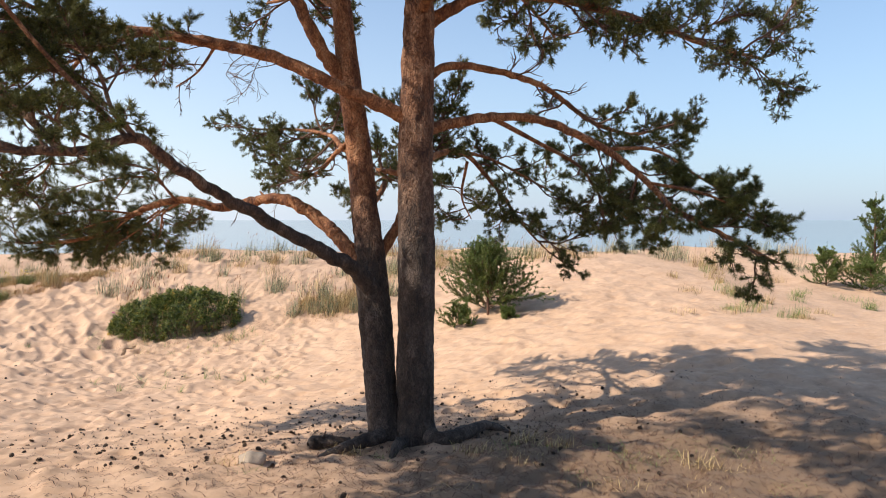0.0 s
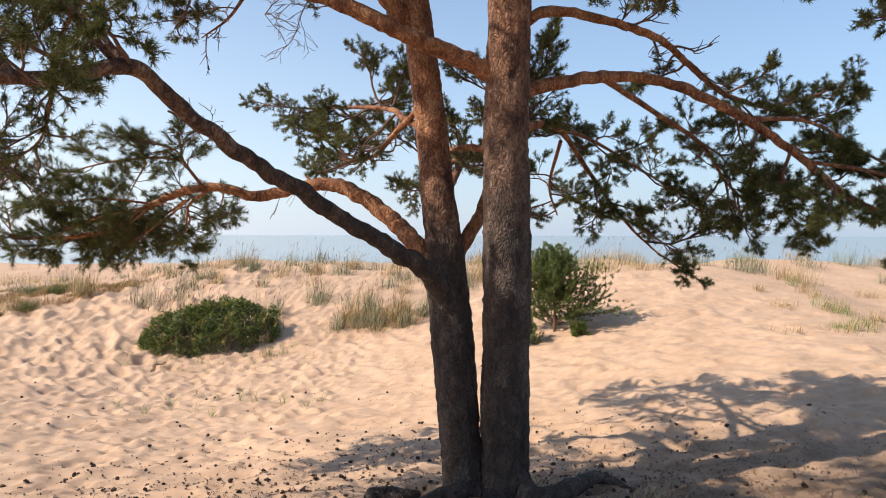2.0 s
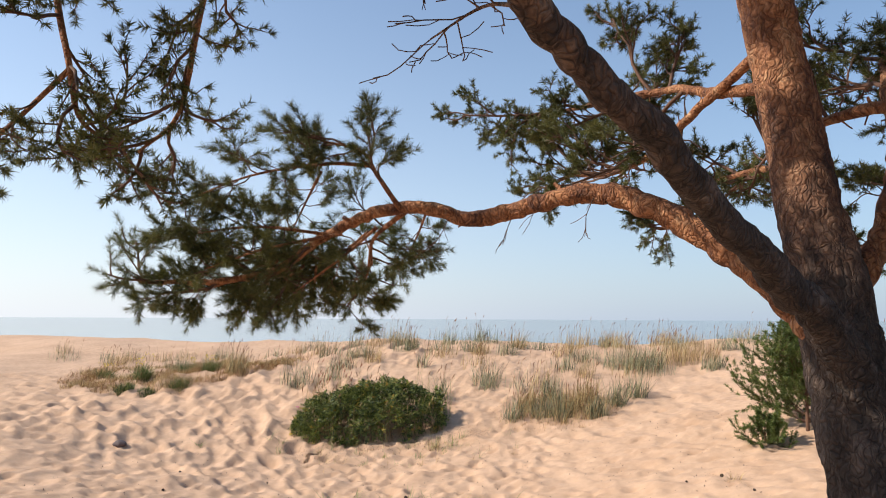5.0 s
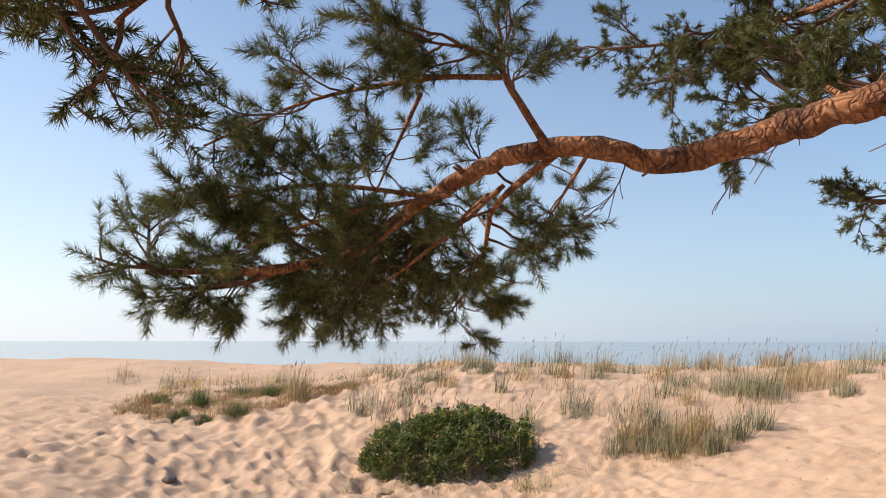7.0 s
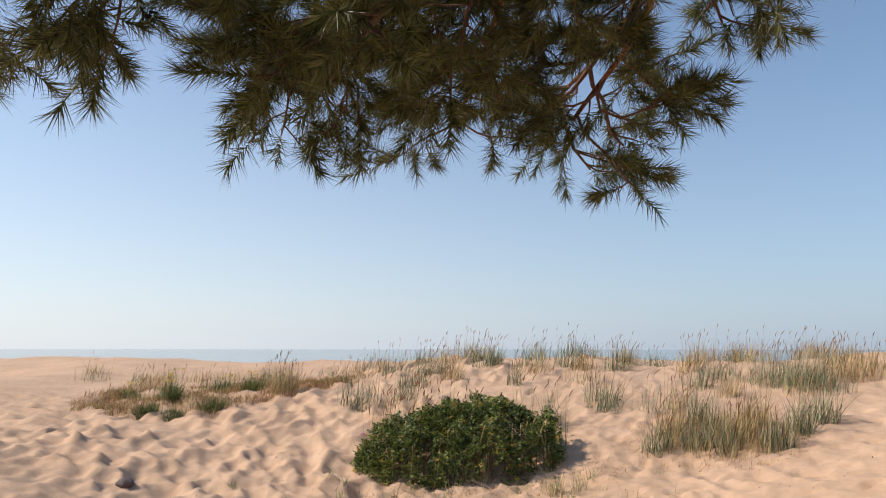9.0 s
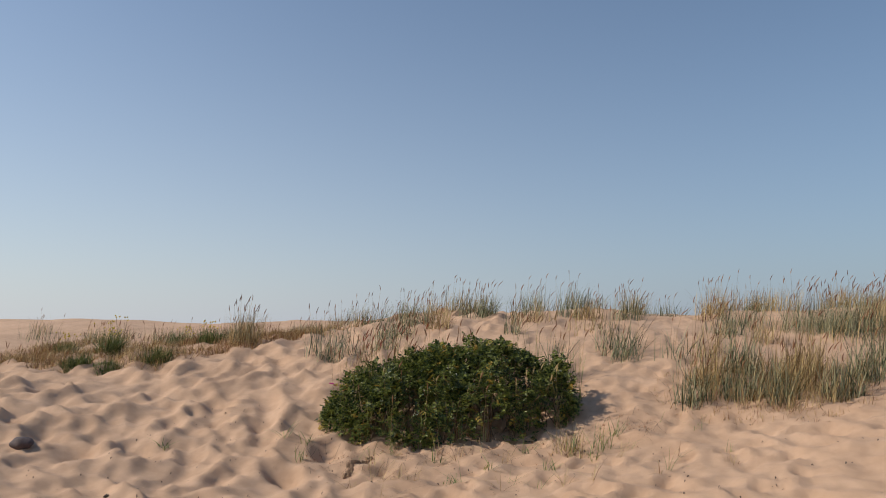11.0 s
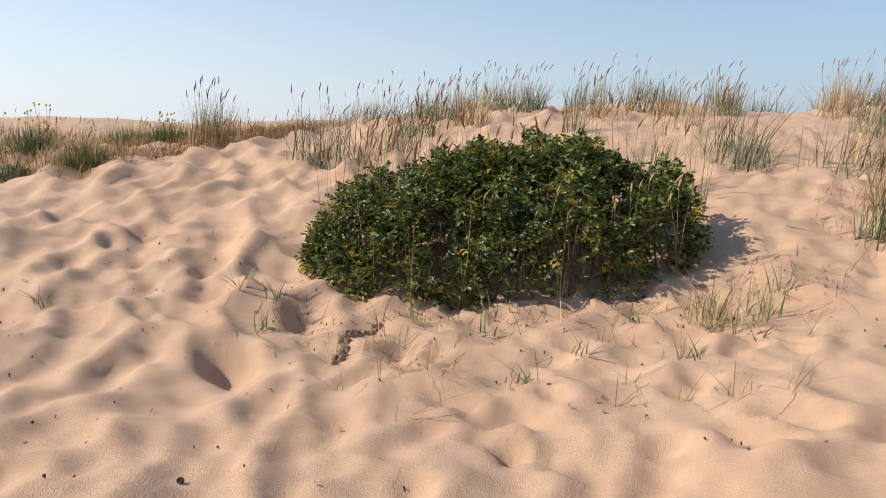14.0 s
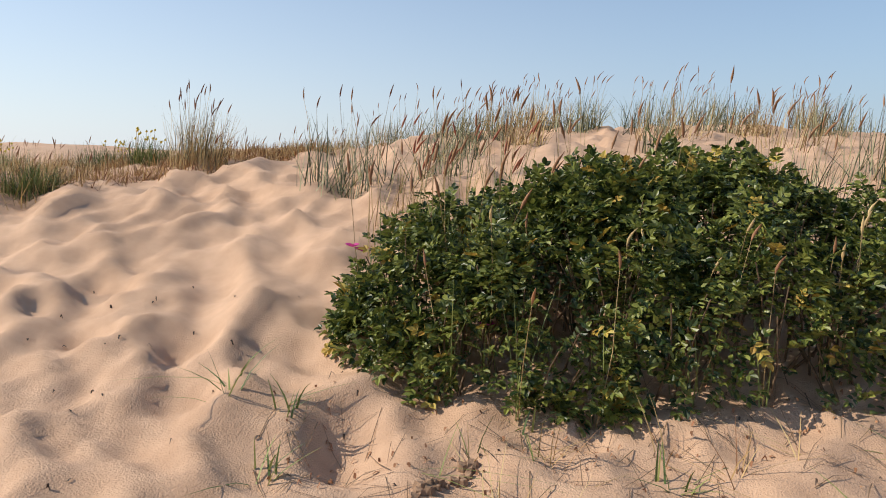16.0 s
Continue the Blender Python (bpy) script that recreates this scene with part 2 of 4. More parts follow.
# ---- mesh helpers ----
class Shape:
    """Collects points and faces of one mesh."""

    def __init__(self):
        self.v, self.f, self.count = [], [], 0

    def add(self, v, f):
        v, f = np.asarray(v, float).reshape(-1, 3), np.asarray(f, int)
        self.v.append(v)
        self.f.append(f + self.count)
        self.count += len(v)

    def mesh(self, name, origin=(0, 0, 0), smooth=False):
        me = bpy.data.meshes.new(name)
        v = np.concatenate(self.v) - np.array(origin)
        starts, index, at = [], [], 0
        for f in self.f:
            starts.append(at + np.arange(len(f)) * f.shape[1])
            index.append(f.ravel())
            at += f.size
        starts, index = np.concatenate(starts), np.concatenate(index)
        me.vertices.add(len(v))
        me.vertices.foreach_set("co", v.astype(np.float32).ravel())
        me.loops.add(len(index))
        me.loops.foreach_set("vertex_index", index.astype(np.int32))
        me.polygons.add(len(starts))
        me.polygons.foreach_set("loop_start", starts.astype(np.int32))
        me.polygons.foreach_set("use_smooth", np.full(len(starts), smooth))
        me.update(calc_edges=True)
        me.validate()
        return me


def single(name, shape, material, origin, label, category="", group="", kind="", smooth=False):
    me = shape.mesh(name, origin, smooth)
    me.materials.append(material)
    ob = new(name, me)
    ob.location = origin
    return tagged(ob, label, category, group, kind)


def thing(name, origin, label, category, group=""):
    ob = new(name)
    ob.location = origin
    ob.empty_display_size = 0.1
    return tagged(ob, label, category, group)


def part(name, shape, material, parent, label="", smooth=True, kind=""):
    """One mesh under a thing that stands at its own location."""
    me = shape.mesh(name, parent.location, smooth)
    me.materials.append(material)
    ob = new(name, me)
    ob.parent = parent
    return tagged(ob, label, kind=kind)


def unit(a):
    a = np.asarray(a, float)
    return a / (np.linalg.norm(a, axis=-1, keepdims=True) + 1e-9)


def across(d):
    """Two directions square to d, and to each other."""
    d = np.asarray(d, float)
    ref = np.where(np.abs(d[..., 2:3]) > 0.8, np.array([1.0, 0.2, 0.0]), np.array([0.0, 0.0, 1.0]))
    a = unit(np.cross(d, ref))
    return a, np.cross(d, a)


def spline(points, per=6):
    """A smooth line through the points."""
    p = np.asarray(points, float)
    p = np.vstack([2 * p[0] - p[1], p, 2 * p[-1] - p[-2]])
    out = []
    for i in range(1, len(p) - 2):
        for u in np.arange(per) / per:
            out.append(0.5 * (2 * p[i] + (p[i + 1] - p[i - 1]) * u + (2 * p[i - 1] - 5 * p[i] + 4 * p[i + 1] - p[i + 2]) * u * u + (3 * p[i] - p[i - 1] - 3 * p[i + 1] + p[i + 2]) * u ** 3))
    return np.vstack(out + [p[-2]])


def tube(shape, line, radii, sides=6, rough=0.0, seed=0):
    line = np.asarray(line, float)
    n = len(line)
    radii = np.broadcast_to(np.asarray(radii, float), (n,))
    d = unit(np.gradient(line, axis=0))
    a = np.zeros_like(line)
    a[0] = across(d[0])[0]
    for i in range(1, n):
        a[i] = unit(a[i - 1] - d[i] * np.dot(a[i - 1], d[i]))
    b = np.cross(d, a)
    w = np.arange(sides) / sides * 2 * np.pi
    r = radii[:, None] * np.ones(sides)
    if rough:
        along = np.concatenate([[0], np.cumsum(np.linalg.norm(np.diff(line, axis=0), axis=1))])
        u, v = np.meshgrid(w / (2 * np.pi), along)
        ridge = 1 - np.abs(2 * ring_noise(u * 14, v * 9, 14, seed) - 1)
        lump = ring_noise(u * 4, v * 2.2, 4, seed + 1) - 0.5
        fine = ring_noise(u * 30, v * 26, 30, seed + 2) - 0.5
        r = r * (1 + rough * (0.9 * (ridge - 0.6) + 0.9 * lump + 0.45 * fine))
    v = line[:, None] + r[..., None] * (a[:, None] * np.cos(w)[None, :, None] + b[:, None] * np.sin(w)[None, :, None])
    i, j = np.meshgrid(np.arange(n - 1), np.arange(sides), indexing="ij")
    k = (j + 1) % sides
    f = np.stack([i * sides + j, i * sides + k, (i + 1) * sides + k, (i + 1) * sides + j], -1).reshape(-1, 4)
    shape.add(v, f)
    shape.add(v[-1], np.arange(sides)[None, :])


TABLE = np.random.default_rng(5).random((256, 256))


def value_noise(x, y, seed=0):
    x, y = np.asarray(x, float) + seed * 17.3, np.asarray(y, float) + seed * 9.7
    i, j = np.floor(x).astype(int), np.floor(y).astype(int)
    u, v = x - i, y - j
    u, v = u * u * u * (u * (6 * u - 15) + 10), v * v * v * (v * (6 * v - 15) + 10)
    t = lambda a, b: TABLE[a & 255, b & 255]
    return (t(i, j) * (1 - u) + t(i + 1, j) * u) * (1 - v) + (t(i, j + 1) * (1 - u) + t(i + 1, j + 1) * u) * v


def ring_noise(x, y, period, seed=0):
    """Noise that closes on itself every `period` in x."""
    i, j = np.floor(x).astype(int), np.floor(y).astype(int)
    u, v = x - i, y - j
    u, v = u * u * (3 - 2 * u), v * v * (3 - 2 * v)
    t = lambda a, b: TABLE[(a % period + seed * 31) & 255, (b + seed * 7) & 255]
    return (t(i, j) * (1 - u) + t(i + 1, j) * u) * (1 - v) + (t(i, j + 1) * (1 - u) + t(i + 1, j + 1) * u) * v


# ---- ground: dunes from a profile towards the sea, mounds and hollows, and trodden sand ----
PROFILE_Y = (-40, -6, 0, 3, 6, 9, 14, 18, 22, 27, 33, 45, 60, 90)
PROFILE_Z = (1.2, 1.0, 0.85, 0.5, 0.1, -0.05, -0.2, 0.05, 0.55, 1.15, 0.7, -2.4, -4.2, -6)
MOUND_X = (-13, -8.5, -4.5, 0, 4.5)
MOUNDS = {4.5: (0.04, 0.19, 0.21, -0.01, -0.2), 9: (-0.06, -0.13, -0.41, 0.11, 0.16), 13: (0.01, 0.03, -0.15, -0.33, 0.31),
          16.5: (0.15, -0.57, -0.37, 0.21, 0.08), 20.5: (-0.07, 0.36, 0.03, -0.22, 0.62)}


def dune(x, y):
    x, y = np.asarray(x, float), np.asarray(y, float)
    z = sum(np.interp(y + d, PROFILE_Y, PROFILE_Z) for d in (-1.5, -0.75, 0, 0.75, 1.5)) / 5
    for my, heights in MOUNDS.items():
        for mx, h in zip(MOUND_X, heights):
            z = z + h * np.exp(-((x - mx) ** 2 + (y - my) ** 2) / (2 * 3.2 ** 2))
    # the crest sinks towards the sunny side
    return z - 0.62 * np.clip((-9.0 - x) / 5.0, 0, 1) * np.exp(-((y - 25.5) / 4.0) ** 2)


def steps(spans):
    """Coordinates with their own spacing on each span: (to, spacing), from the first value on."""
    out = [spans[0]]
    for to, gap in spans[1:]:
        k = max(1, round((to - out[-1]) / gap))
        out.extend(np.linspace(out[-1], to, k + 1)[1:])
    return np.array(out)


GX = steps([-3000, (-600, 600), (-120, 80), (-40, 10), (-21, 0.8), (-14, 0.14), (-11, 0.07), (-3.0, 0.047), (2, 0.08), (6, 0.1), (12, 0.2), (24, 0.8), (60, 6), (160, 20), (600, 100), (3000, 600)])
GY = steps([-3000, (-600, 600), (-60, 60), (-10, 5), (2, 0.3), (5, 0.18), (9.5, 0.09), (17.6, 0.047), (20.5, 0.07), (28, 0.16), (34, 0.5), (60, 2), (200, 20), (600, 200)])


def facets(x, y, seed):
    """Shallow bowls that meet in sharp crests, as old footprints leave in loose sand."""
    i, j = np.floor(x).astype(int), np.floor(y).astype(int)
    best = np.full(x.shape, 9.0)
    for di in (-1, 0, 1):
        for dj in (-1, 0, 1):
            a, b = i + di, j + dj
            px = a + TABLE[(a * 7 + seed) & 255, (b * 13 + seed * 5) & 255]
            py = b + TABLE[(a * 11 + seed * 3) & 255, (b * 5 + seed) & 255]
            best = np.minimum(best, (x - px) ** 2 + (y - py) ** 2 + 0.35 * TABLE[(a * 3 + seed) & 255, (b * 17) & 255])
    return np.minimum(best, 1.2) - 0.5


def trodden():
    """Relief of the sand: soft wind-blown undulation and a great many old footprints."""
    X, Y = np.meshgrid(GX, GY)
    near = np.clip((24 - np.abs(Y - 10)) / 8, 0, 1) * np.clip((22 - np.abs(X)) / 6, 0, 1)
    on_slope = np.clip((-6.6 - X) / 1.2, 0, 1) * np.clip((Y - 13.5) / 1.5, 0, 1)
    z = 0.10 * (value_noise(X / 1.9, Y / 1.9, 1) - 0.5) + (0.055 - 0.03 * on_slope) * (value_noise(X / 0.75, Y / 0.75, 2) - 0.5)
    A, B = 0.80 * X + 0.6 * Y, 0.80 * Y - 0.6 * X
    A, B = A + 0.35 * value_noise(X / 0.8, Y / 0.8, 12), B + 0.35 * value_noise(X / 0.8, Y / 0.8, 13)
    z += (0.07 + 0.09 * on_slope) * facets(A / 0.33, B / 0.5, 14) + (0.04 + 0.05 * on_slope) * facets(A / 0.17, B / 0.25, 15)
    z += 0.03 * (value_noise(X / 0.33, Y / 0.33, 3) - 0.5) + 0.014 * (value_noise(X / 0.13, Y / 0.13, 4) - 0.5)
    far = np.clip((np.abs(X + 4) - 9) / 6, 0, 1) + np.clip((Y - 21) / 5, 0, 1)
    broad = np.clip(far, 0, 1) * np.clip((60 - np.abs(Y)) / 30, 0, 1) * (0.34 * (value_noise(X / 4.2, Y / 4.2, 5) - 0.5) + 0.2 * (value_noise(X / 1.7, Y / 1.7, 8) - 0.5))
    rng = np.random.default_rng(11)
    for _ in range(11000):
        x, y = rng.uniform(-20, 9), rng.uniform(4.5, 26)
        slope = x < -7.2 and y > 14.0
        if rng.random() > (0.16 if slope else 0.85):
            continue
        size = rng.uniform(0.7, 1.3)
        if slope:
            la, lb, deep = 0.33 * size, 0.2 * size, rng.uniform(0.02, 0.055)
            turn = rng.normal(2.1, 0.4)
        else:
            la, lb, deep = 0.17 * size, 0.1 * size, rng.uniform(0.012, 0.05)
            turn = rng.normal(0.25, 0.5) if rng.random() < 0.6 else rng.uniform(0, 3.14)
        i0, i1 = np.searchsorted(GX, (x - 3 * la, x + 3 * la))
        j0, j1 = np.searchsorted(GY, (y - 3 * la, y + 3 * la))
        dx, dy = np.meshgrid(GX[i0:i1] - x, GY[j0:j1] - y)
        a, b = dx * math.cos(turn) + dy * math.sin(turn), dy * math.cos(turn) - dx * math.sin(turn)
        q = np.sqrt((a / la) ** 2 + (b / lb) ** 2)
        bowl = np.clip(1 - q * q, 0, 1)
        z[j0:j1, i0:i1] += deep * (0.32 * np.exp(-np.maximum(q - 1, 0) ** 2 / 0.2) * (1 - bowl) * (q < 2.6) - bowl * (1 + 0.45 * a / la))
    # the grid's own smoothing takes off the sharpest corners
    z[1:-1, 1:-1] = 0.76 * z[1:-1, 1:-1] + 0.06 * (z[:-2, 1:-1] + z[2:, 1:-1] + z[1:-1, :-2] + z[1:-1, 2:])
    z = z * near + broad
    return z


RELIEF = trodden()


def ground_z(x, y):
    """Height of the finished sand at one place."""
    i = int(np.clip(np.searchsorted(GX, x), 1, len(GX) - 1))
    j = int(np.clip(np.searchsorted(GY, y), 1, len(GY) - 1))
    u, v = (x - GX[i - 1]) / (GX[i] - GX[i - 1]), (y - GY[j - 1]) / (GY[j] - GY[j - 1])
    r = RELIEF[j - 1:j + 1, i - 1:i + 1]
    return float(dune(x, y) + (r[0, 0] * (1 - u) + r[0, 1] * u) * (1 - v) + (r[1, 0] * (1 - u) + r[1, 1] * u) * v)


def build_ground():
    X, Y = np.meshgrid(GX, GY)
    Z = dune(X, Y) + RELIEF
    ny, nx = X.shape
    i, j = np.meshgrid(np.arange(nx - 1), np.arange(ny - 1))
    a = (j * nx + i).ravel()
    sheet = Shape()
    sheet.add(np.stack([X, Y, Z], -1), np.stack([a, a + 1, a + nx + 1, a + nx], -1))
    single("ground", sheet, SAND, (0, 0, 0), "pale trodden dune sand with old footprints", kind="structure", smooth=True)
    sea = Shape()
    sea.add([(-4900, 40, -3.0), (4900, 40, -3.0), (4900, 4900, -3.0), (-4900, 4900, -3.0)], [(0, 1, 2, 3)])
    single("water", sea, WATER, (0, 0, 0), "calm hazy blue sea out to the horizon", kind="structure")


build_ground()


# ---- pines ----
def needle_shoots(shape, places, ways, lengths, rng, count=46, needle=0.055, width=0.0028, spread=1.2):
    """Brushes of needles round the ends of twigs, each needle one slim blade."""
    p, d, l = np.asarray(places), unit(np.asarray(ways)), np.asarray(lengths)
    s = len(p)
    a, b = across(d)
    u = rng.random((s, count)) ** 0.8
    w = rng.uniform(0, 2 * np.pi, (s, count))
    out = a[:, None] * np.cos(w)[..., None] + b[:, None] * np.sin(w)[..., None]
    lean = spread * (1.15 - 0.55 * u) * rng.uniform(0.6, 1.35, (s, count))
    way = unit(d[:, None] * np.cos(lean)[..., None] + out * np.sin(lean)[..., None])
    root = p[:, None] + d[:, None] * (u * l[:, None])[..., None]
    size = needle * rng.uniform(0.75, 1.2, (s, count))
    side = unit(np.cross(way, unit(rng.normal(size=(s, count, 3))))) * width
    v = np.stack([root - side * 0.6, root + side * 0.6, root + way * size[..., None]], 2).reshape(-1, 3)
    shape.add(v, np.arange(len(v)).reshape(-1, 3))


def bent(p, d, length, rng, lift=0.0, wander=0.24, n=5):
    """A twig's line from p along d, wandering, turning up (or down) by lift."""
    line, step = [np.array(p, float)], length / n
    d = unit(d)
    for _ in range(n):
        d = unit(d + rng.normal(0, wander, 3) + np.array([0, 0, lift]) / n)
        line.append(line[-1] + d * step)
    return np.array(line)


def grow(wood, shoots, p, d, length, radius, level, rng, lift=0.25, bare=0.35, tufts=3, fan=0.8, flat=0.7, dead=False):
    """A twig with side twigs, down to shoots that carry needles."""
    line = bent(p, d, length, rng, lift, n=5 if level else 3)
    tube(wood, line, np.linspace(radius, max(radius * 0.45, 0.0022), len(line)), 5 if radius > 0.008 else 3)
    ways = unit(np.gradient(line, axis=0))
    if level == 0:
        if not dead:
            for u in np.linspace(1.0, max(0.25, 1 - 0.22 * tufts), tufts):
                x = u * (len(line) - 1)
                i = min(int(x), len(line) - 2)
                q = line[i] + (line[i + 1] - line[i]) * (x - i)
                w = unit(ways[i] + (rng.normal(0, 0.45, 3) if u < 1 else 0))
                shoots.append((q, w, rng.uniform(0.035, 0.07)))
        return
    kids = max(4, int(round(length / 0.06))) if level == 1 else max(4, int(round(length / 0.1)))
    for k in range(kids):
        u = bare + (1 - bare) * (k + rng.random()) / kids
        x = u * (len(line) - 1)
        i = min(int(x), len(line) - 2)
        q = line[i] + (line[i + 1] - line[i]) * (x - i)
        a, b = across(ways[i])
        turn = (0 if rng.random() < 0.5 else np.pi) + rng.normal(0, 1 - flat)
        out = a * math.cos(turn) + b * math.sin(turn)
        w = unit(ways[i] * math.cos(fan) + out * math.sin(fan) + np.array([0, 0, 0.1]))
        grow(wood, shoots, q, w, length * rng.uniform(0.38, 0.6) * (1.15 - 0.5 * u), radius * 0.55, level - 1, rng, lift, 0.3, tufts, fan, flat, dead)
    if not dead:
        shoots.append((line[-1], ways[-1], 0.08))


def at(line, u):
    x = min(max(u, 0), 0.9999) * (len(line) - 1)
    i = int(x)
    return line[i] + (line[i + 1] - line[i]) * (x - i), unit(line[i + 1] - line[i])


class Limb:
    """One limb of the old pine: a line, thick to thin, its twigs and its needles."""

    def __init__(self, tree, points, r0, r1, seed, material=None, label="", sides=14, taper=0.85):
        self.rng = np.random.default_rng(seed)
        self.tree, self.line = tree, spline(points, 8)
        self.line[1:-1] += self.rng.normal(0, np.max(r0) * 0.06, (len(self.line) - 2, 3))
        n = len(self.line)
        if np.ndim(r0):
            self.radii = np.interp(np.linspace(0, 1, n), np.linspace(0, 1, len(r0)), r0)
        else:
            self.radii = r1 + (r0 - r1) * (1 - np.linspace(0, 1, n)) ** taper
        self.wood, self.shoots, self.thin = Shape(), [], Shape()
        self.fine = spline(self.line, 4)
        tube(self.wood, self.fine, np.interp(np.linspace(0, 1, len(self.fine)), np.linspace(0, 1, n), self.radii), sides, 0.22, seed)
        self.material, self.label = material or LIMB_BARK, label

    def stub(self, u, way, length, radius):
        p, _ = at(self.line, u)
        line = bent(p, way, length, self.rng, 0, 0.12, 4)
        tube(self.wood, line, np.linspace(radius, radius * 0.6, len(line)), 7, 0.3, 3)

    def twigs(self, u0, u1, count, length, level=1, lift=0.2, out=None, fan=0.9, up=0.0, dead=False, tufts=3, radius=None, flat=0.55):
        for k in range(count):
            u = u0 + (u1 - u0) * (k + self.rng.random()) / count
            p, d = at(self.line, u)
            a, b = across(d)
            turn = (0 if k % 2 else np.pi) + self.rng.normal(0, 0.55)
            w = unit(d * math.cos(fan) + (a * math.cos(turn) + b * math.sin(turn)) * math.sin(fan) + np.array([0, 0, up]) + (0 if out is None else np.array(out)))
            grow(self.thin, self.shoots, p, w, length * self.rng.uniform(0.7, 1.2), radius or 0.012 * (0.6 + length), level, self.rng, lift, 0.3, tufts, 0.75, flat, dead)

    def branch(self, points, r0, r1, count, length, u0=0.3, level=1, lift=0.2, up=0.0, dead=False, tufts=3, fan=0.9, flat=0.55):
        line = spline(points, 6)
        tube(self.wood, line, np.linspace(r0, r1, len(line)), 8, 0.25, 2)
        keep, self.line = self.line, line
        self.twigs(u0, 1.0, count, length, level, lift, None, fan, up, dead, tufts, min(0.012 * (0.6 + length), r0 * 0.45), flat)
        self.line = keep

    def finish(self, count=40, needle=0.06, width=0.0042, name="limb", spread=1.2, brush=1.0):
        for _ in range(9):
            self.stub(self.rng.uniform(0.06, 0.75), self.rng.normal(0, 1, 3), self.rng.uniform(0.04, 0.11), self.rng.uniform(0.005, 0.011))
        part(name, self.wood, self.material, self.tree, self.label)
        if self.thin.v:
            part("twig_mass", self.thin, TWIG, self.tree, "thin dark brown twigs", kind="stuff")
        if self.shoots:
            leaves = Shape()
            p, d, l = zip(*self.shoots)
            needle_shoots(leaves, p, d, np.array(l) * brush, self.rng, count, needle, width, spread)
            part("needle_mass", leaves, NEEDLES, self.tree, "dark green pine needles in tufts", smooth=False, kind="stuff")


def old_pine():
    base = (-0.45, 7.4, float(dune(-0.45, 7.4)))
    tree = thing("pine_tree", base, "old two-stemmed pine with orange upper bark on sand", "tree")

    def stem(points, radii, seed, label, bark):
        line = spline(points, 30)
        keys = np.linspace(0, 1, len(radii))
        s = Shape()
        tube(s, line, np.interp(np.linspace(0, 1, len(line)), keys, radii), 56, 0.13, seed)
        part("trunk", s, bark, tree, label)

    stem([(-0.27, 7.36, -0.3), (-0.29, 7.38, 0.3), (-0.28, 7.42, 1.5), (-0.29, 7.46, 2.6), (-0.27, 7.48, 3.8), (-0.22, 7.52, 5.2), (-0.1, 7.6, 6.6)],
         [0.25, 0.195, 0.192, 0.188, 0.175, 0.14, 0.06], 1, "straight dark trunk turning orange with height", BARK)
    stem([(-0.58, 7.38, -0.3), (-0.63, 7.42, 0.2), (-0.73, 7.56, 1.2), (-0.80, 7.68, 1.9), (-0.87, 7.8, 2.5), (-0.97, 7.88, 3.3), (-1.08, 7.92, 4.2), (-1.2, 8.0, 5.4), (-1.3, 8.1, 6.5)],
         [0.2, 0.165, 0.178, 0.165, 0.14, 0.135, 0.12, 0.09, 0.05], 2, "leaning trunk with flaky orange upper bark", ORANGE_BARK)

    # long limb from the straight trunk, reaching over the path
    m = Limb(tree, [(-0.30, 7.45, 3.25), (-0.5, 7.42, 3.42), (-1.05, 7.38, 3.65), (-1.6, 7.3, 3.9), (-2.2, 7.2, 4.05), (-3.0, 7.1, 4.16), (-3.8, 6.95, 4.2), (-4.6, 6.8, 4.3)], 0.085, 0.03, 21, label="long orange-barked limb")
    m.twigs(0.58, 1.0, 9, 0.6, 2, up=0.1)
    m.branch([(-3.6, 7.0, 4.18), (-4.2, 6.3, 4.4), (-4.8, 5.6, 4.5)], 0.026, 0.01, 13, 0.75, 0.2, 2)
    # two sunward sprays out of view, added to shade limb and trunk foot
    m.branch([(-4.5, 6.8, 4.3), (-5.2, 6.3, 4.35), (-5.9, 5.7, 4.3)], 0.026, 0.01, 13, 0.75, 0.1, 2)
    m.branch([(-4.2, 6.3, 4.4), (-4.6, 6.0, 3.9), (-5.0, 5.7, 3.5)], 0.02, 0.01, 10, 0.6, 0.2, 2)
    m.twigs(0.4, 0.85, 9, 0.62, 2, lift=-0.3, out=(0, 0, -0.55), dead=True, radius=0.006)
    m.branch([(-3.3, 7.05, 4.17), (-3.75, 7.12, 3.75), (-3.86, 7.1, 3.3), (-3.98, 7.14, 2.85), (-4.2, 7.12, 2.65)], 0.024, 0.008, 10, 0.4, 0.3, 1, tufts=3)
    m.branch([(-4.3, 6.85, 4.25), (-4.5, 6.82, 3.6), (-4.36, 6.8, 3.0), (-4.32, 6.85, 2.75), (-4.15, 6.95, 2.62)], 0.024, 0.008, 11, 0.42, 0.25, 1, tufts=3)
    m.branch([(-4.36, 6.8, 3.0), (-4.6, 6.7, 2.7), (-5.0, 6.7, 2.45)], 0.014, 0.006, 8, 0.42, 0.2, 1)
    m.branch([(-3.0, 7.1, 4.16), (-3.15, 6.7, 3.95), (-3.3, 6.2, 3.65), (-3.6, 5.9, 3.5)], 0.022, 0.008, 11, 0.55, 0.3, 2)
    m.branch([(-2.3, 7.2, 4.05), (-2.5, 7.25, 3.8), (-2.75, 7.3, 3.65)], 0.016, 0.006, 5, 0.35, 0.3, 1, dead=True)
    m.finish(42, 0.048, 0.0046)

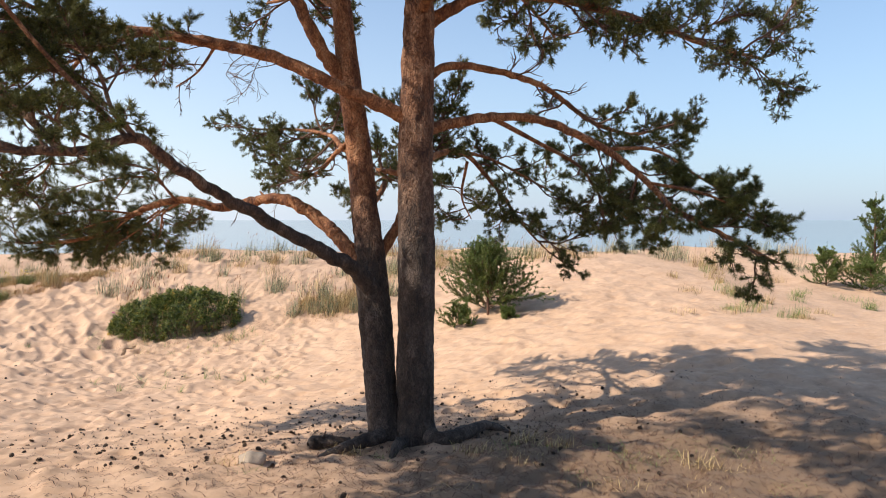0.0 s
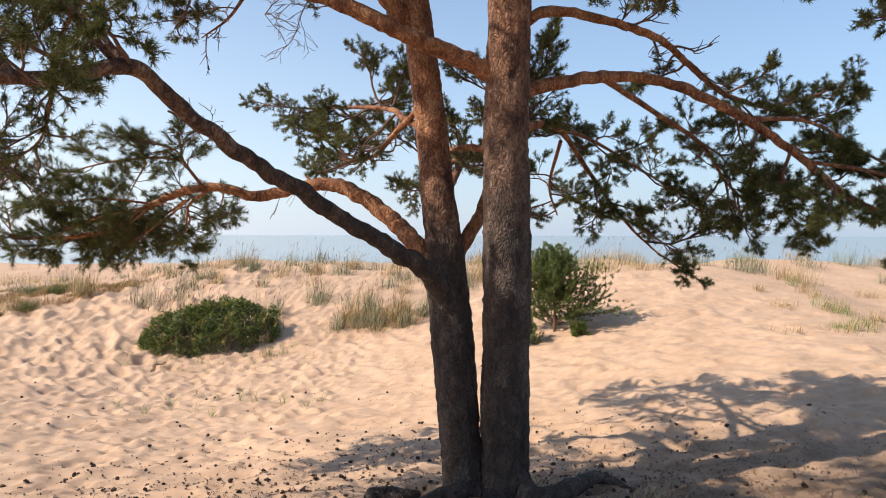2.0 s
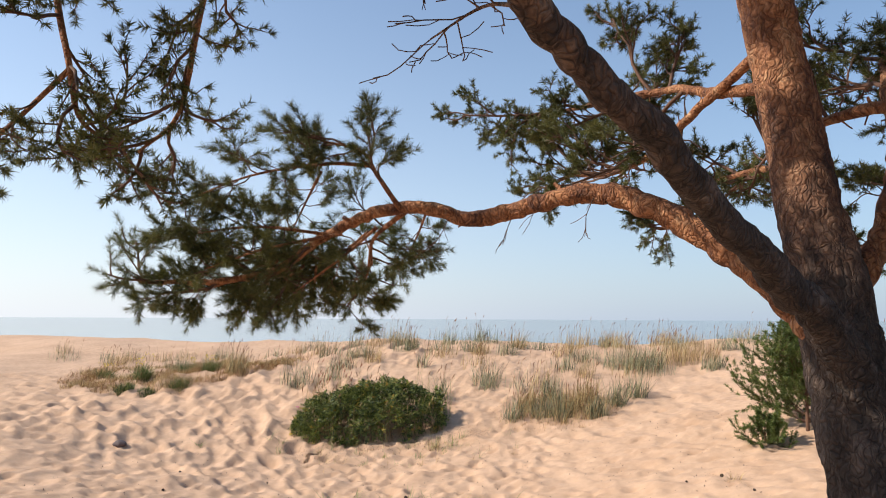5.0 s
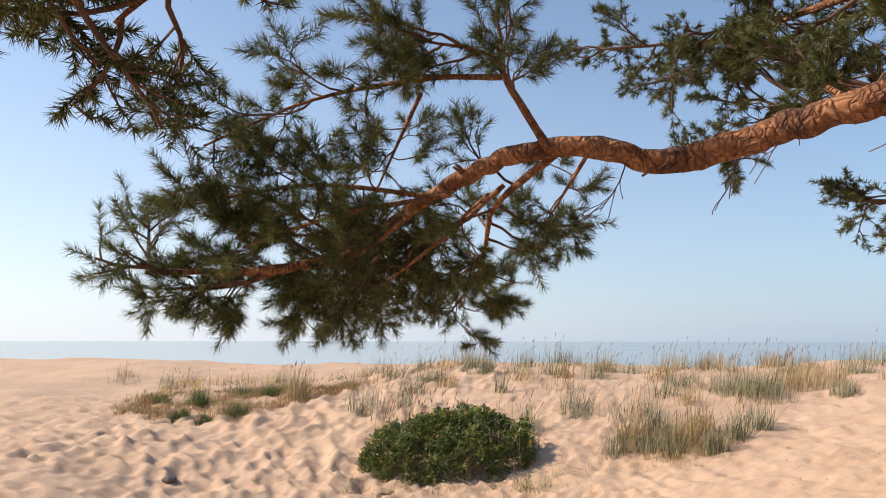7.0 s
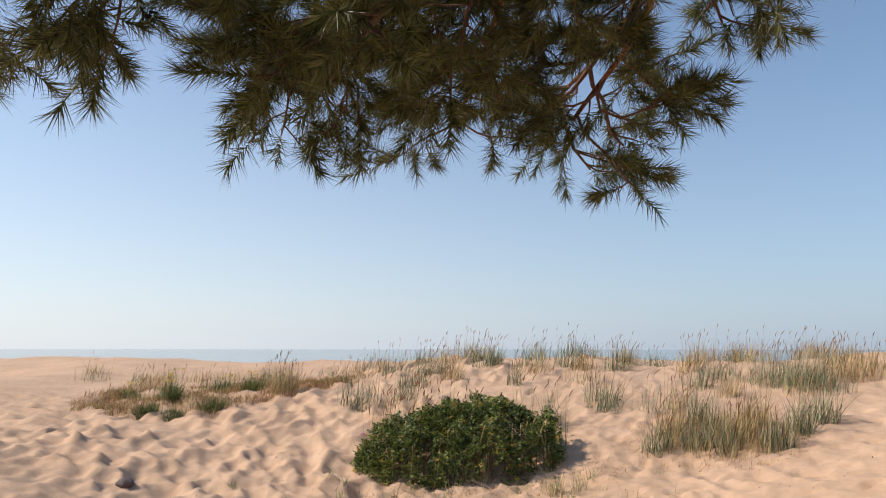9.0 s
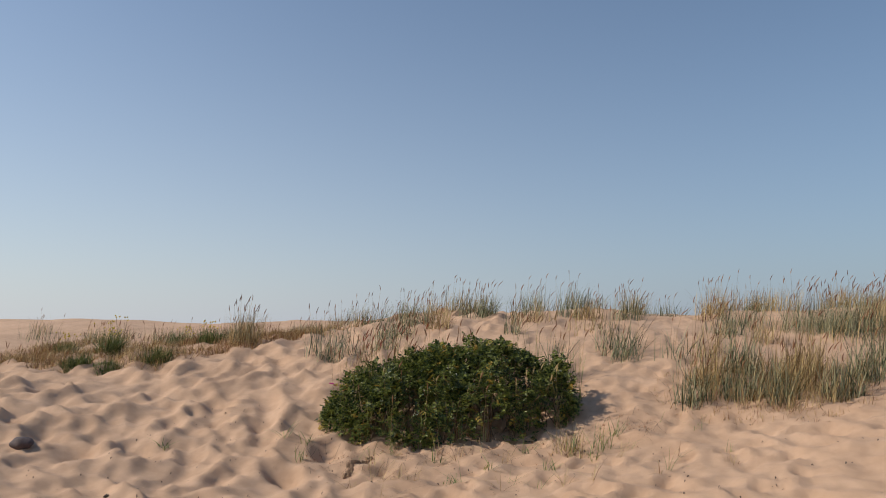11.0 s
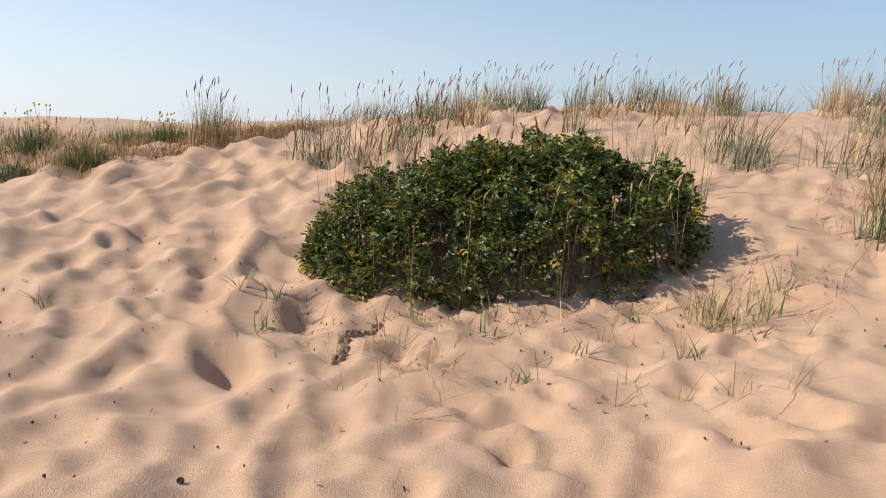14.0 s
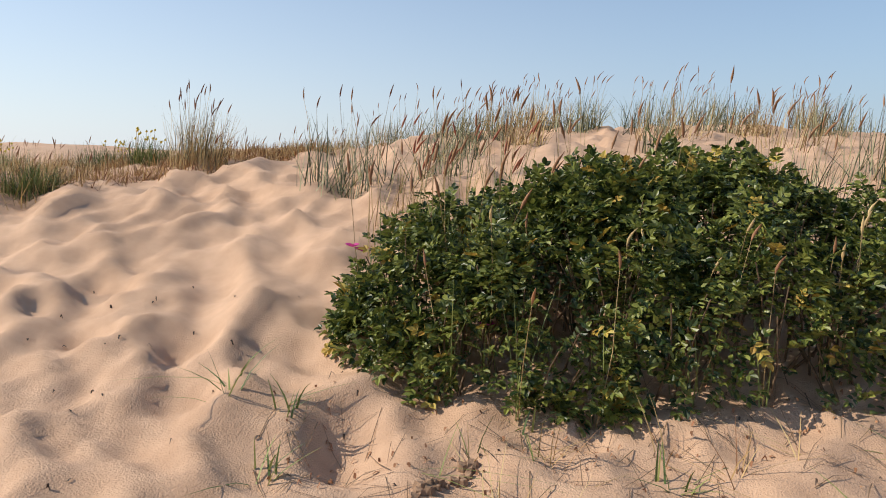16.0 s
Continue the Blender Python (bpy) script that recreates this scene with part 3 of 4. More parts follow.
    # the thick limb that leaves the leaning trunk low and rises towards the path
    m = Limb(tree, [(-0.74, 7.55, 1.45), (-0.9, 7.35, 1.75), (-1.23, 6.9, 1.99), (-1.65, 6.2, 2.34), (-1.9, 5.85, 2.52), (-2.06, 5.5, 2.69), (-2.18, 5.0, 2.86), (-2.45, 4.65, 2.74), (-2.85, 4.4, 2.76), (-3.4, 4.1, 2.9)], (0.12, 0.082, 0.06, 0.052, 0.047, 0.041, 0.034, 0.028, 0.022), 0, 22, material=SHADE_TINTED_BARK, label="thick rising limb, its scaly bark toned dark for shade")
    m.stub(0.42, (-0.6, 0.3, 0.45), 0.14, 0.022)
    m.stub(0.55, (-0.8, 0.2, 0.1), 0.2, 0.012)
    m.twigs(0.66, 1.0, 8, 0.5, 2, up=0.3)
    m.branch([(-2.5, 4.62, 2.74), (-3.0, 4.7, 3.2), (-3.6, 4.9, 3.5), (-4.2, 5.0, 3.6)], 0.026, 0.01, 10, 0.7, 0.25, 2)
    m.branch([(-2.9, 4.35, 2.77), (-3.4, 3.9, 3.2), (-4.0, 3.5, 3.5)], 0.022, 0.01, 10, 0.75, 0.2, 2)
    # branches mostly out of view, added to shade near sand, trunk and limb
    m.branch([(-2.22, 5.0, 2.86), (-2.5, 4.3, 3.4), (-2.6, 3.6, 3.9), (-2.5, 2.8, 4.2), (-2.3, 2.0, 4.4)], 0.017, 0.008, 11, 0.75, 0.55, 2)
    m.branch([(-2.6, 3.6, 3.9), (-3.4, 3.0, 4.2), (-4.2, 2.6, 4.4)], 0.022, 0.01, 11, 0.75, 0.15, 2)
    m.branch([(-2.5, 2.8, 4.2), (-1.7, 2.2, 4.5), (-0.8, 1.7, 4.6)], 0.022, 0.01, 12, 0.8, 0.1, 2)
    m.branch([(-3.0, 4.7, 3.2), (-3.6, 5.2, 3.8), (-4.3, 5.4, 4.2), (-5.0, 5.4, 4.4)], 0.024, 0.01, 14, 0.75, 0.2, 2)
    m.branch([(-2.2, 5.1, 2.86), (-2.45, 5.25, 3.1), (-2.7, 5.5, 3.5), (-3.1, 5.6, 3.75)], 0.022, 0.008, 11, 0.6, 0.35, 2)
    m.branch([(-2.0, 5.8, 2.62), (-2.15, 6.0, 2.72), (-2.35, 6.15, 2.7)], 0.007, 0.003, 9, 0.24, 0.3, 1, dead=True)
    m.finish(42, 0.048, 0.0046)

    # the sunlit limb that arches out and ends in a wide drooping spray
    m = Limb(tree, [(-0.85, 7.6, 1.72), (-1.05, 7.75, 1.98), (-1.3, 7.92, 2.22), (-1.6, 8.08, 2.43), (-1.95, 8.22, 2.54), (-2.35, 8.36, 2.48), (-2.7, 8.46, 2.43), (-3.0, 8.42, 2.52), (-3.35, 8.4, 2.48), (-3.75, 8.48, 2.34), (-4.1, 8.42, 2.1), (-4.5, 8.22, 2.03), (-4.85, 8.02, 2.02)], 0.085, 0.01, 23, label="sunlit orange arching limb")
    m.stub(0.36, (-0.5, 0.1, 0.7), 0.12, 0.02)
    m.twigs(0.3, 0.55, 4, 0.3, 1, lift=-0.2, out=(0, 0, -0.4), dead=True, radius=0.004)
    m.stub(0.05, (-0.1, -0.3, 0.9), 0.16, 0.03)
    m.twigs(0.75, 1.0, 8, 0.42, 1, lift=0.1)
    for pts, r, n, l in [([(-3.10, 8.42, 2.52), (-3.50, 8.8, 2.36), (-3.70, 9.3, 2.2), (-4.00, 9.65, 2.08)], 0.026, 12, 0.42),
                         ([(-3.55, 8.9, 2.32), (-3.65, 9.05, 2.08), (-3.85, 9.19, 1.88)], 0.016, 9, 0.3),
                         ([(-3.15, 8.35, 2.5), (-3.26, 8.2, 2.7), (-3.35, 8.15, 2.85), (-3.60, 8.1, 2.92)], 0.025, 9, 0.36),
                         ([(-3.30, 8.18, 2.76), (-3.6, 8.15, 2.78), (-4.05, 8.02, 2.7), (-4.5, 7.92, 2.52)], 0.018, 14, 0.34),
                         ([(-3.0, 8.45, 2.5), (-3.2, 8.95, 2.42), (-3.4, 9.35, 2.3)], 0.014, 8, 0.26),
                         ([(-3.7, 8.46, 2.36), (-4.15, 8.25, 2.4), (-4.6, 8.05, 2.32)], 0.016, 12, 0.34),
                         ([(-3.50, 8.7, 2.4), (-3.85, 8.9, 2.24), (-4.45, 8.8, 2.0)], 0.018, 11, 0.4),
                         ([(-4.05, 8.4, 2.18), (-4.3, 8.6, 2.06), (-4.4, 8.75, 1.98)], 0.014, 9, 0.34),
                         ([(-3.6, 8.45, 2.36), (-4.0, 8.15, 2.24), (-4.35, 8.0, 2.1)], 0.016, 9, 0.34),
                         ([(-3.9, 8.5, 2.15), (-4.2, 8.7, 2.04), (-4.5, 8.85, 2.02)], 0.014, 10, 0.3),
                         ([(-4.25, 8.35, 2.08), (-4.55, 8.3, 1.98), (-4.8, 8.2, 1.95)], 0.014, 11, 0.28),
                         ([(-3.85, 8.6, 2.15), (-4.05, 9.0, 2.0), (-4.25, 9.35, 1.94)], 0.014, 9, 0.32),
                         ([(-3.40, 8.6, 2.42), (-3.65, 8.55, 2.2), (-4.00, 8.6, 1.98)], 0.016, 9, 0.36),
                         ([(-3.65, 8.2, 2.74), (-3.95, 8.6, 2.6), (-4.25, 9.0, 2.45)], 0.014, 9, 0.36)]:
        m.branch(pts, r * 0.72, 0.005, n, l * 0.85, 0.2, 1, lift=0.12, tufts=3)
    m.finish(84, 0.058, 0.0024, spread=1.02, brush=1.5)

    # limbs on the far side
    m = Limb(tree, [(-0.95, 7.9, 3.0), (-1.2, 8.4, 3.15), (-1.42, 8.9, 3.35), (-1.9, 9.6, 3.5), (-2.5, 10.2, 3.6)], 0.04, 0.012, 24)
    m.twigs(0.4, 1.0, 10, 0.7, 2)
    m.finish(40, 0.047, width=0.0048)
    m = Limb(tree, [(-0.97, 7.95, 3.25), (-1.3, 8.4, 3.05), (-1.55, 8.8, 2.88), (-1.85, 9.3, 2.86), (-2.15, 9.7, 2.96)], 0.032, 0.01, 25)
    m.twigs(0.3, 0.75, 6, 0.45, 1, dead=True)
    m.twigs(0.6, 1.0, 7, 0.6, 2)
    m.finish(40, 0.047, width=0.0048)
    m = Limb(tree, [(-0.78, 7.8, 2.45), (-0.72, 8.8, 2.75), (-0.85, 9.8, 2.92), (-1.1, 10.6, 2.95)], 0.04, 0.012, 26)
    m.twigs(0.35, 1.0, 9, 0.7, 2)
    m.finish(40, 0.047, width=0.0048)
    m = Limb(tree, [(-0.70, 7.72, 1.9), (-0.52, 7.85, 2.2), (-0.38, 8.0, 2.65), (-0.3, 8.3, 3.1), (-0.1, 8.9, 3.5)], 0.07, 0.025, 27, label="dark fork rising behind the straight trunk")
    m.twigs(0.6, 1.0, 8, 0.7, 2)
    m.finish(40, 0.047, width=0.0048)
    m = Limb(tree, [(-1.02, 7.92, 3.75), (-1.3, 7.8, 4.1), (-1.55, 7.7, 4.6), (-1.8, 7.6, 5.2), (-2.2, 7.5, 5.9)], 0.09, 0.03, 28, label="forked orange stem")
    m.twigs(0.7, 1.0, 7, 0.9, 2)
    m.finish(40, 0.047, width=0.0048)
    m = Limb(tree, [(-0.3, 7.5, 2.75), (-0.6, 7.8, 2.82), (-0.8, 8.6, 2.9)], 0.035, 0.02, 40)
    m.twigs(0.6, 1.0, 3, 0.4, 1)
    m.finish(40, 0.047, width=0.0048)

    # limbs on the sunless side, reaching out over the shade
    m = Limb(tree, [(-0.24, 7.5, 3.2), (0.1, 7.65, 3.33), (0.6, 7.8, 3.42), (1.1, 7.95, 3.4), (1.6, 8.05, 3.22), (2.04, 8.08, 2.97), (2.35, 7.9, 2.65), (2.55, 7.75, 2.4), (3.0, 7.65, 2.15), (3.4, 7.55, 1.92), (3.6, 7.5, 1.82)], 0.06, 0.012, 29, label="long drooping limb")
    m.twigs(0.42, 0.92, 13, 0.5, 2)
    m.branch([(0.55, 7.8, 3.4), (1.1, 8.3, 3.2), (1.7, 8.8, 2.95), (2.0, 9.0, 2.6), (2.4, 9.2, 2.3)], 0.03, 0.01, 9, 0.6, 0.35, 2)
    m.branch([(1.9, 8.1, 3.1), (2.5, 8.3, 3.1), (2.95, 8.2, 2.8), (3.4, 7.95, 2.45)], 0.022, 0.008, 12, 0.42, 0.2, 2)
    m.branch([(2.3, 7.9, 2.7), (2.8, 7.8, 2.6), (3.15, 7.7, 2.45), (3.45, 7.6, 2.25)], 0.018, 0.008, 12, 0.4, 0.15, 2)
    m.branch([(2.2, 8.0, 2.8), (2.2, 8.2, 2.5), (2.3, 8.3, 2.25)], 0.016, 0.007, 8, 0.45, 0.2, 2)
    m.finish(44, 0.052, width=0.0044)
    m = Limb(tree, [(-0.24, 7.52, 3.72), (0.05, 7.7, 3.95), (0.5, 8.0, 3.98), (1.07, 8.22, 3.87), (1.5, 8.6, 3.7), (1.9, 8.9, 3.5), (2.5, 9.2, 3.4), (3.0, 9.4, 3.55)], 0.05, 0.012, 30)
    m.twigs(0.3, 0.6, 6, 0.5, 1, dead=True)
    m.twigs(0.55, 1.0, 9, 0.6, 2)
    m.finish(40, 0.047, width=0.0048)
    m = Limb(tree, [(-0.26, 7.55, 2.85), (0.0, 8.0, 3.05), (0.3, 8.7, 3.08), (0.74, 9.5, 2.68), (1.1, 9.5, 2.2), (1.4, 9.25, 1.85)], 0.042, 0.008, 31)
    m.twigs(0.4, 1.0, 10, 0.6, 2)
    m.branch([(0.1, 8.2, 3.07), (0.45, 8.9, 3.1), (0.78, 9.19, 3.0), (1.3, 9.5, 2.75), (1.8, 9.8, 2.5)], 0.026, 0.008, 9, 0.55, 0.3, 2)
    m.branch([(0.3, 8.8, 3.0), (0.25, 9.4, 2.6), (0.4, 10.0, 2.3)], 0.022, 0.008, 7, 0.6, 0.3, 2)
    m.finish(40, 0.047, width=0.0048)

    # upper crown, above the view, with extra limbs added as sun blockers
    for k, (pts, r, n, l) in enumerate([
            ([(-0.25, 7.5, 4.3), (0.4, 7.7, 4.7), (1.2, 7.9, 4.75), (2.2, 8.2, 4.6), (3.2, 8.6, 4.4), (4.0, 8.9, 4.3)], 0.075, 15, 0.85),
            ([(-0.22, 7.5, 4.55), (0.5, 7.2, 5.0), (1.4, 7.0, 5.3), (2.4, 6.9, 5.3)], 0.06, 10, 0.9),
            ([(-0.2, 7.5, 5.0), (0.3, 8.3, 5.3), (1.0, 9.3, 5.2), (1.6, 10.2, 4.9)], 0.05, 10, 0.8),
            ([(-0.22, 7.5, 4.8), (0.1, 6.7, 5.3), (0.5, 5.9, 5.6), (1.0, 5.2, 5.7)], 0.06, 11, 0.9),
            ([(-1.1, 7.95, 4.6), (-1.6, 8.6, 5.0), (-2.3, 9.3, 5.1)], 0.05, 8, 0.8),
            ([(-0.15, 7.55, 5.6), (0.6, 7.8, 6.2), (1.5, 8.0, 6.6)], 0.05, 9, 0.9),
            ([(-1.25, 8.05, 5.8), (-1.4, 8.4, 6.6), (-1.2, 8.8, 7.2)], 0.05, 8, 0.8),
            # overhead limb, never in view, added to shade the near sand
            ([(-0.22, 7.45, 4.45), (0.0, 6.3, 4.7), (0.1, 5.0, 4.7), (0.25, 3.6, 4.6), (0.2, 2.2, 4.6)], 0.06, 18, 0.95),
            ([(-0.2, 7.5, 5.2), (-0.6, 7.4, 5.6), (-1.2, 7.2, 6.0), (-1.9, 7.0, 6.3)], 0.05, 11, 0.9),
            ([(-1.2, 8.0, 5.2), (-2.0, 7.9, 5.9), (-2.9, 7.6, 6.4)], 0.05, 10, 0.9),
            ([(-0.15, 7.55, 5.9), (-0.6, 7.0, 6.6), (-1.2, 6.4, 7.1)], 0.05, 10, 0.9),
            # second unseen overhead limb, added for more shade on the near sand
            ([(-0.2, 7.45, 4.9), (-0.6, 6.2, 5.2), (-1.0, 5.0, 5.35), (-1.4, 3.8, 5.25)], 0.05, 13, 0.95),
            ([(-0.12, 7.6, 6.2), (-0.2, 7.3, 7.0), (0.1, 7.1, 7.6)], 0.05, 9, 0.8),
            # three unseen sunward limbs, added to shade the trunk and near sand
            ([(-1.2, 8.0, 5.3), (-2.3, 7.3, 5.9), (-3.3, 6.6, 6.3), (-4.3, 6.0, 6.5)], 0.055, 8, 0.95),
            ([(-1.1, 7.95, 4.9), (-1.8, 6.6, 5.5), (-2.6, 5.3, 5.8), (-3.3, 4.3, 5.9)], 0.055, 8, 0.95),
            ([(-0.2, 7.5, 5.4), (-1.2, 5.8, 6.0), (-1.9, 4.4, 6.2), (-2.3, 3.2, 6.1)], 0.05, 8, 0.95),
            ]):
        m = Limb(tree, pts, r, 0.015, 50 + k)
        m.twigs(0.3, 1.0, n, l, 2)
        m.finish(16, 0.062, 0.010)

    # roots that run out over the sand
    for k, pts in enumerate([[(-0.15, 7.22, 0.06), (0.0, 7.12, 0.07), (0.25, 7.3, 0.08), (0.5, 7.55, 0.06), (0.8, 7.5, -0.05)], [(-0.62, 7.2, 0.08), (-0.95, 6.95, 0.07), (-1.2, 6.75, 0.0)], [(-0.4, 7.15, 0.05), (-0.45, 6.85, 0.04), (-0.5, 6.6, -0.06)]]):
        pts = [(x, y, z + ground_z(x, y)) for x, y, z in pts]
        s = Shape()
        tube(s, spline(pts, 8), np.linspace((0.1, 0.07, 0.07)[k], 0.035, 8 * (len(pts) - 1) + 1), 12, 0.4, 60 + k)
        part("root", s, BARK, tree, "gnarled exposed root")


old_pine()


def young_pine(x, y, height, width, seed, whorls=7, label="small bushy young pine growing in the sand", lean=(0, 0)):
    z = ground_z(x, y)
    rng = np.random.default_rng(seed)
    tree = thing("young_pine", (x, y, z), label, "tree", "young pines on the dune")
    wood, thin, shoots, leaves = Shape(), Shape(), [], Shape()
    line = spline([(x, y, z - 0.1), (x + lean[0] * 0.5, y + lean[1] * 0.5, z + height * 0.5), (x + lean[0], y + lean[1], z + height)], 6)
    tube(wood, line, np.linspace(0.014 * height + 0.01, 0.006, len(line)), 8, 0.15, seed)
    for k in range(whorls):
        u = 0.12 + 0.8 * k / whorls
        for j in range(int(rng.integers(5, 8))):
            p, d = at(line, u + rng.normal(0, 0.02))
            w = rng.uniform(0, 6.283)
            reach = width * (1 - u) ** 0.6 * rng.uniform(0.75, 1.2)
            rise = 0.16 + 0.65 * u
            way = np.array([math.cos(w), math.sin(w), rise])
            n = max(4, int(reach / 0.075))
            side = bent(p, way, reach, rng, 0.5, 0.2, 6)
            tube(thin, side, np.linspace(0.009, 0.004, len(side)), 4)
            for i in range(n):
                q, e = at(side, 0.2 + 0.8 * i / n)
                shoots.append((q, e, 0.07))
                a, b = across(e)
                turn = rng.uniform(0, 6.283)
                out = unit(e * 0.8 + a * math.cos(turn) + b * math.sin(turn) + np.array([0, 0, 0.25]))
                tip = bent(q, out, reach * rng.uniform(0.22, 0.42), rng, 0.5, 0.2, 3)
                tube(thin, tip, np.linspace(0.004, 0.0025, len(tip)), 3)
                for g in range(3):
                    r, f = at(tip, 0.35 + 0.32 * g)
                    shoots.append((r, f, 0.06))
    shoots.append((line[-2], (0, 0, 1), 0.25))
    p, d, l = zip(*shoots)
    needle_shoots(leaves, p, d, l, rng, 38, 0.055, 0.0068)
    part("trunk", wood, TWIG, tree)
    part("twig_mass", thin, TWIG, tree, kind="stuff")
    part("needle_mass", leaves, YOUNG_NEEDLES, tree, "fresh green needles", smooth=False, kind="stuff")
    return tree


young_pine(1.05, 16.4, 1.6, 1.3, 70, 11)
young_pine(0.35, 16.0, 0.4, 0.5, 71, 3, "low sprawling pine seedling on the sand")
young_pine(1.45, 15.95, 0.14, 0.3, 72, 2, "low sprawling pine seedling on the sand")
young_pine(12.9, 21.0, 2.7, 0.9, 73, 9, "slender young pine at the edge of the dune")
young_pine(11.2, 20.5, 1.1, 0.7, 74, 5)
young_pine(12.3, 20.2, 0.8, 0.8, 75, 4)


# ---- rose bush ----
BUSH = (-6.78, 18.03)
BUSH_TURN, BUSH_A, BUSH_B = math.atan2(1.3, 2.95), 1.66, 0.95


def bush_place(a, b):
    c, s = math.cos(BUSH_TURN), math.sin(BUSH_TURN)
    return BUSH[0] + a * c - b * s, BUSH[1] + a * s + b * c


def bush_top(a, b, lump=0.12):
    """Height of the bush's rounded top above the sand at a place in its own axes."""
    q = (a / BUSH_A) ** 2 + (b / BUSH_B) ** 2
    return max(0.0, 1 - q) ** 0.4 * (0.78 + 0.16 * a / BUSH_A - 0.5 * max(0.0, a / BUSH_A - 0.4)) + lump * (value_noise(a * 3 + 40, b * 3 + 40, 6) - 0.5) * 2


def rose_bush():
    rng = np.random.default_rng(80)
    z0 = ground_z(*BUSH)
    bush = thing("rose_bush", (BUSH[0], BUSH[1], z0), "low spreading wild rose bush with dark green leaves", "bush")
    green, yellow, stems = Shape(), Shape(), Shape()

    def leaflet(shape, p, way, up, size):
        side = unit(np.cross(way, up))
        fold = up * size * 0.10
        v = [p, p + way * size * 0.35 + side * size * 0.32 + fold, p + way * size * 0.75 + side * size * 0.24 + fold, p + way * size - fold,
             p + way * size * 0.75 - side * size * 0.24 + fold, p + way * size * 0.35 - side * size * 0.32 + fold]
        shape.add(v, [(0, 1, 2, 3), (0, 3, 4, 5)])

    made = 0
    heads = [(rng.uniform(-BUSH_A, BUSH_A), rng.uniform(-BUSH_B, BUSH_B)) for _ in range(310)]
    while made < 6600:
        c = heads[int(rng.integers(len(heads)))]
        a, b = c[0] + rng.normal(0, 0.055), c[1] + rng.normal(0, 0.055)
        q = (a / BUSH_A) ** 2 + (b / BUSH_B) ** 2
        if q > 1 or a > 1.42 - 0.25 * (b + 0.2) ** 2:
            continue
        x, y = bush_place(a, b)
        g = ground_z(x, y)
        top = bush_top(a, b)
        if top < 0.05:
            continue
        lift = 0.26 * (value_noise(c[0] * 23, c[1] * 23, 9) - 0.7)
        h = top * (1 - 0.5 * rng.random() ** 2.2) + lift if q < 0.72 else top * rng.uniform(0.05, 1.05)
        h = max(h, 0.03)
        p = np.array([x, y, g + h])
        out = unit(np.array([math.cos(BUSH_TURN) * a / BUSH_A - math.sin(BUSH_TURN) * b / BUSH_B, math.sin(BUSH_TURN) * a / BUSH_A + math.cos(BUSH_TURN) * b / BUSH_B, 0.45 + 0.5 * (1 - q)]))
        way = unit(out * 0.6 + rng.normal(0, 0.55, 3))
        up = unit(np.array([0, 0, 1.0]) * 0.9 + out * 0.5 + rng.normal(0, 0.3, 3))
        up = unit(up - way * np.dot(up, way))
        side = np.cross(way, up)
        shape = yellow if rng.random() < 0.035 else green
        size = rng.uniform(0.027, 0.048)
        for k in range(3):
            q0 = p + way * size * (0.5 + 0.75 * k) - up * size * 0.12 * k * k
            for s in (-1, 1):
                leaflet(shape, q0, unit(way * 0.55 + side * s + rng.normal(0, 0.12, 3)), unit(up + rng.normal(0, 0.25, 3)), size * (1.0 - 0.08 * abs(k - 1)))
        leaflet(shape, p + way * size * 2.1 - up * size * 0.5, unit(way - up * 0.3), up, size * 1.1)
        made += 1
    for _ in range(260):
        a, b = rng.uniform(-BUSH_A, BUSH_A) * 0.85, rng.uniform(-BUSH_B, BUSH_B) * 0.85
        if (a / BUSH_A) ** 2 + (b / BUSH_B) ** 2 > 0.9:
            continue
        x, y = bush_place(a, b)
        line = bent((x, y, ground_z(x, y) - 0.03), (rng.normal(0, 0.35), rng.normal(0, 0.35), 1), max(0.15, bush_top(a, b) * 0.95), rng, 0.1, 0.1, 4)
        tube(stems, line, np.linspace(0.007, 0.003, len(line)), 4)
    part("stem_mass", stems, STEM, bush, "thin brown stems", kind="stuff")
    part("leaf_mass", green, ROSE_LEAF, bush, "glossy dark green leaves", smooth=False, kind="stuff")
    part("yellow_leaf_mass", yellow, ROSE_YELLOW, bush, "yellowing leaves and orange hips", smooth=False, kind="stuff")
    for x, y, z in ((-8.17, 17.36, -0.02), (-7.44, 17.24, -0.34), (-8.12, 17.37, -0.04)):
        s = Shape()
        for k in range(5):
            w = k * 1.2566
            c, n = np.array([math.cos(w), math.sin(w) * 0.8 - 0.3, 0.45]), np.array([-math.sin(w), math.cos(w), 0])
            p = np.array([x, y, z])
            s.add([p, p + c * 0.02 + n * 0.02, p + c * 0.042 + n * 0.014, p + c * 0.042 - n * 0.014, p + c * 0.02 - n * 0.02], [(0, 1, 2, 3, 4)])
        part("flower", s, PETAL, bush, "magenta rose flower", smooth=False)


rose_bush()


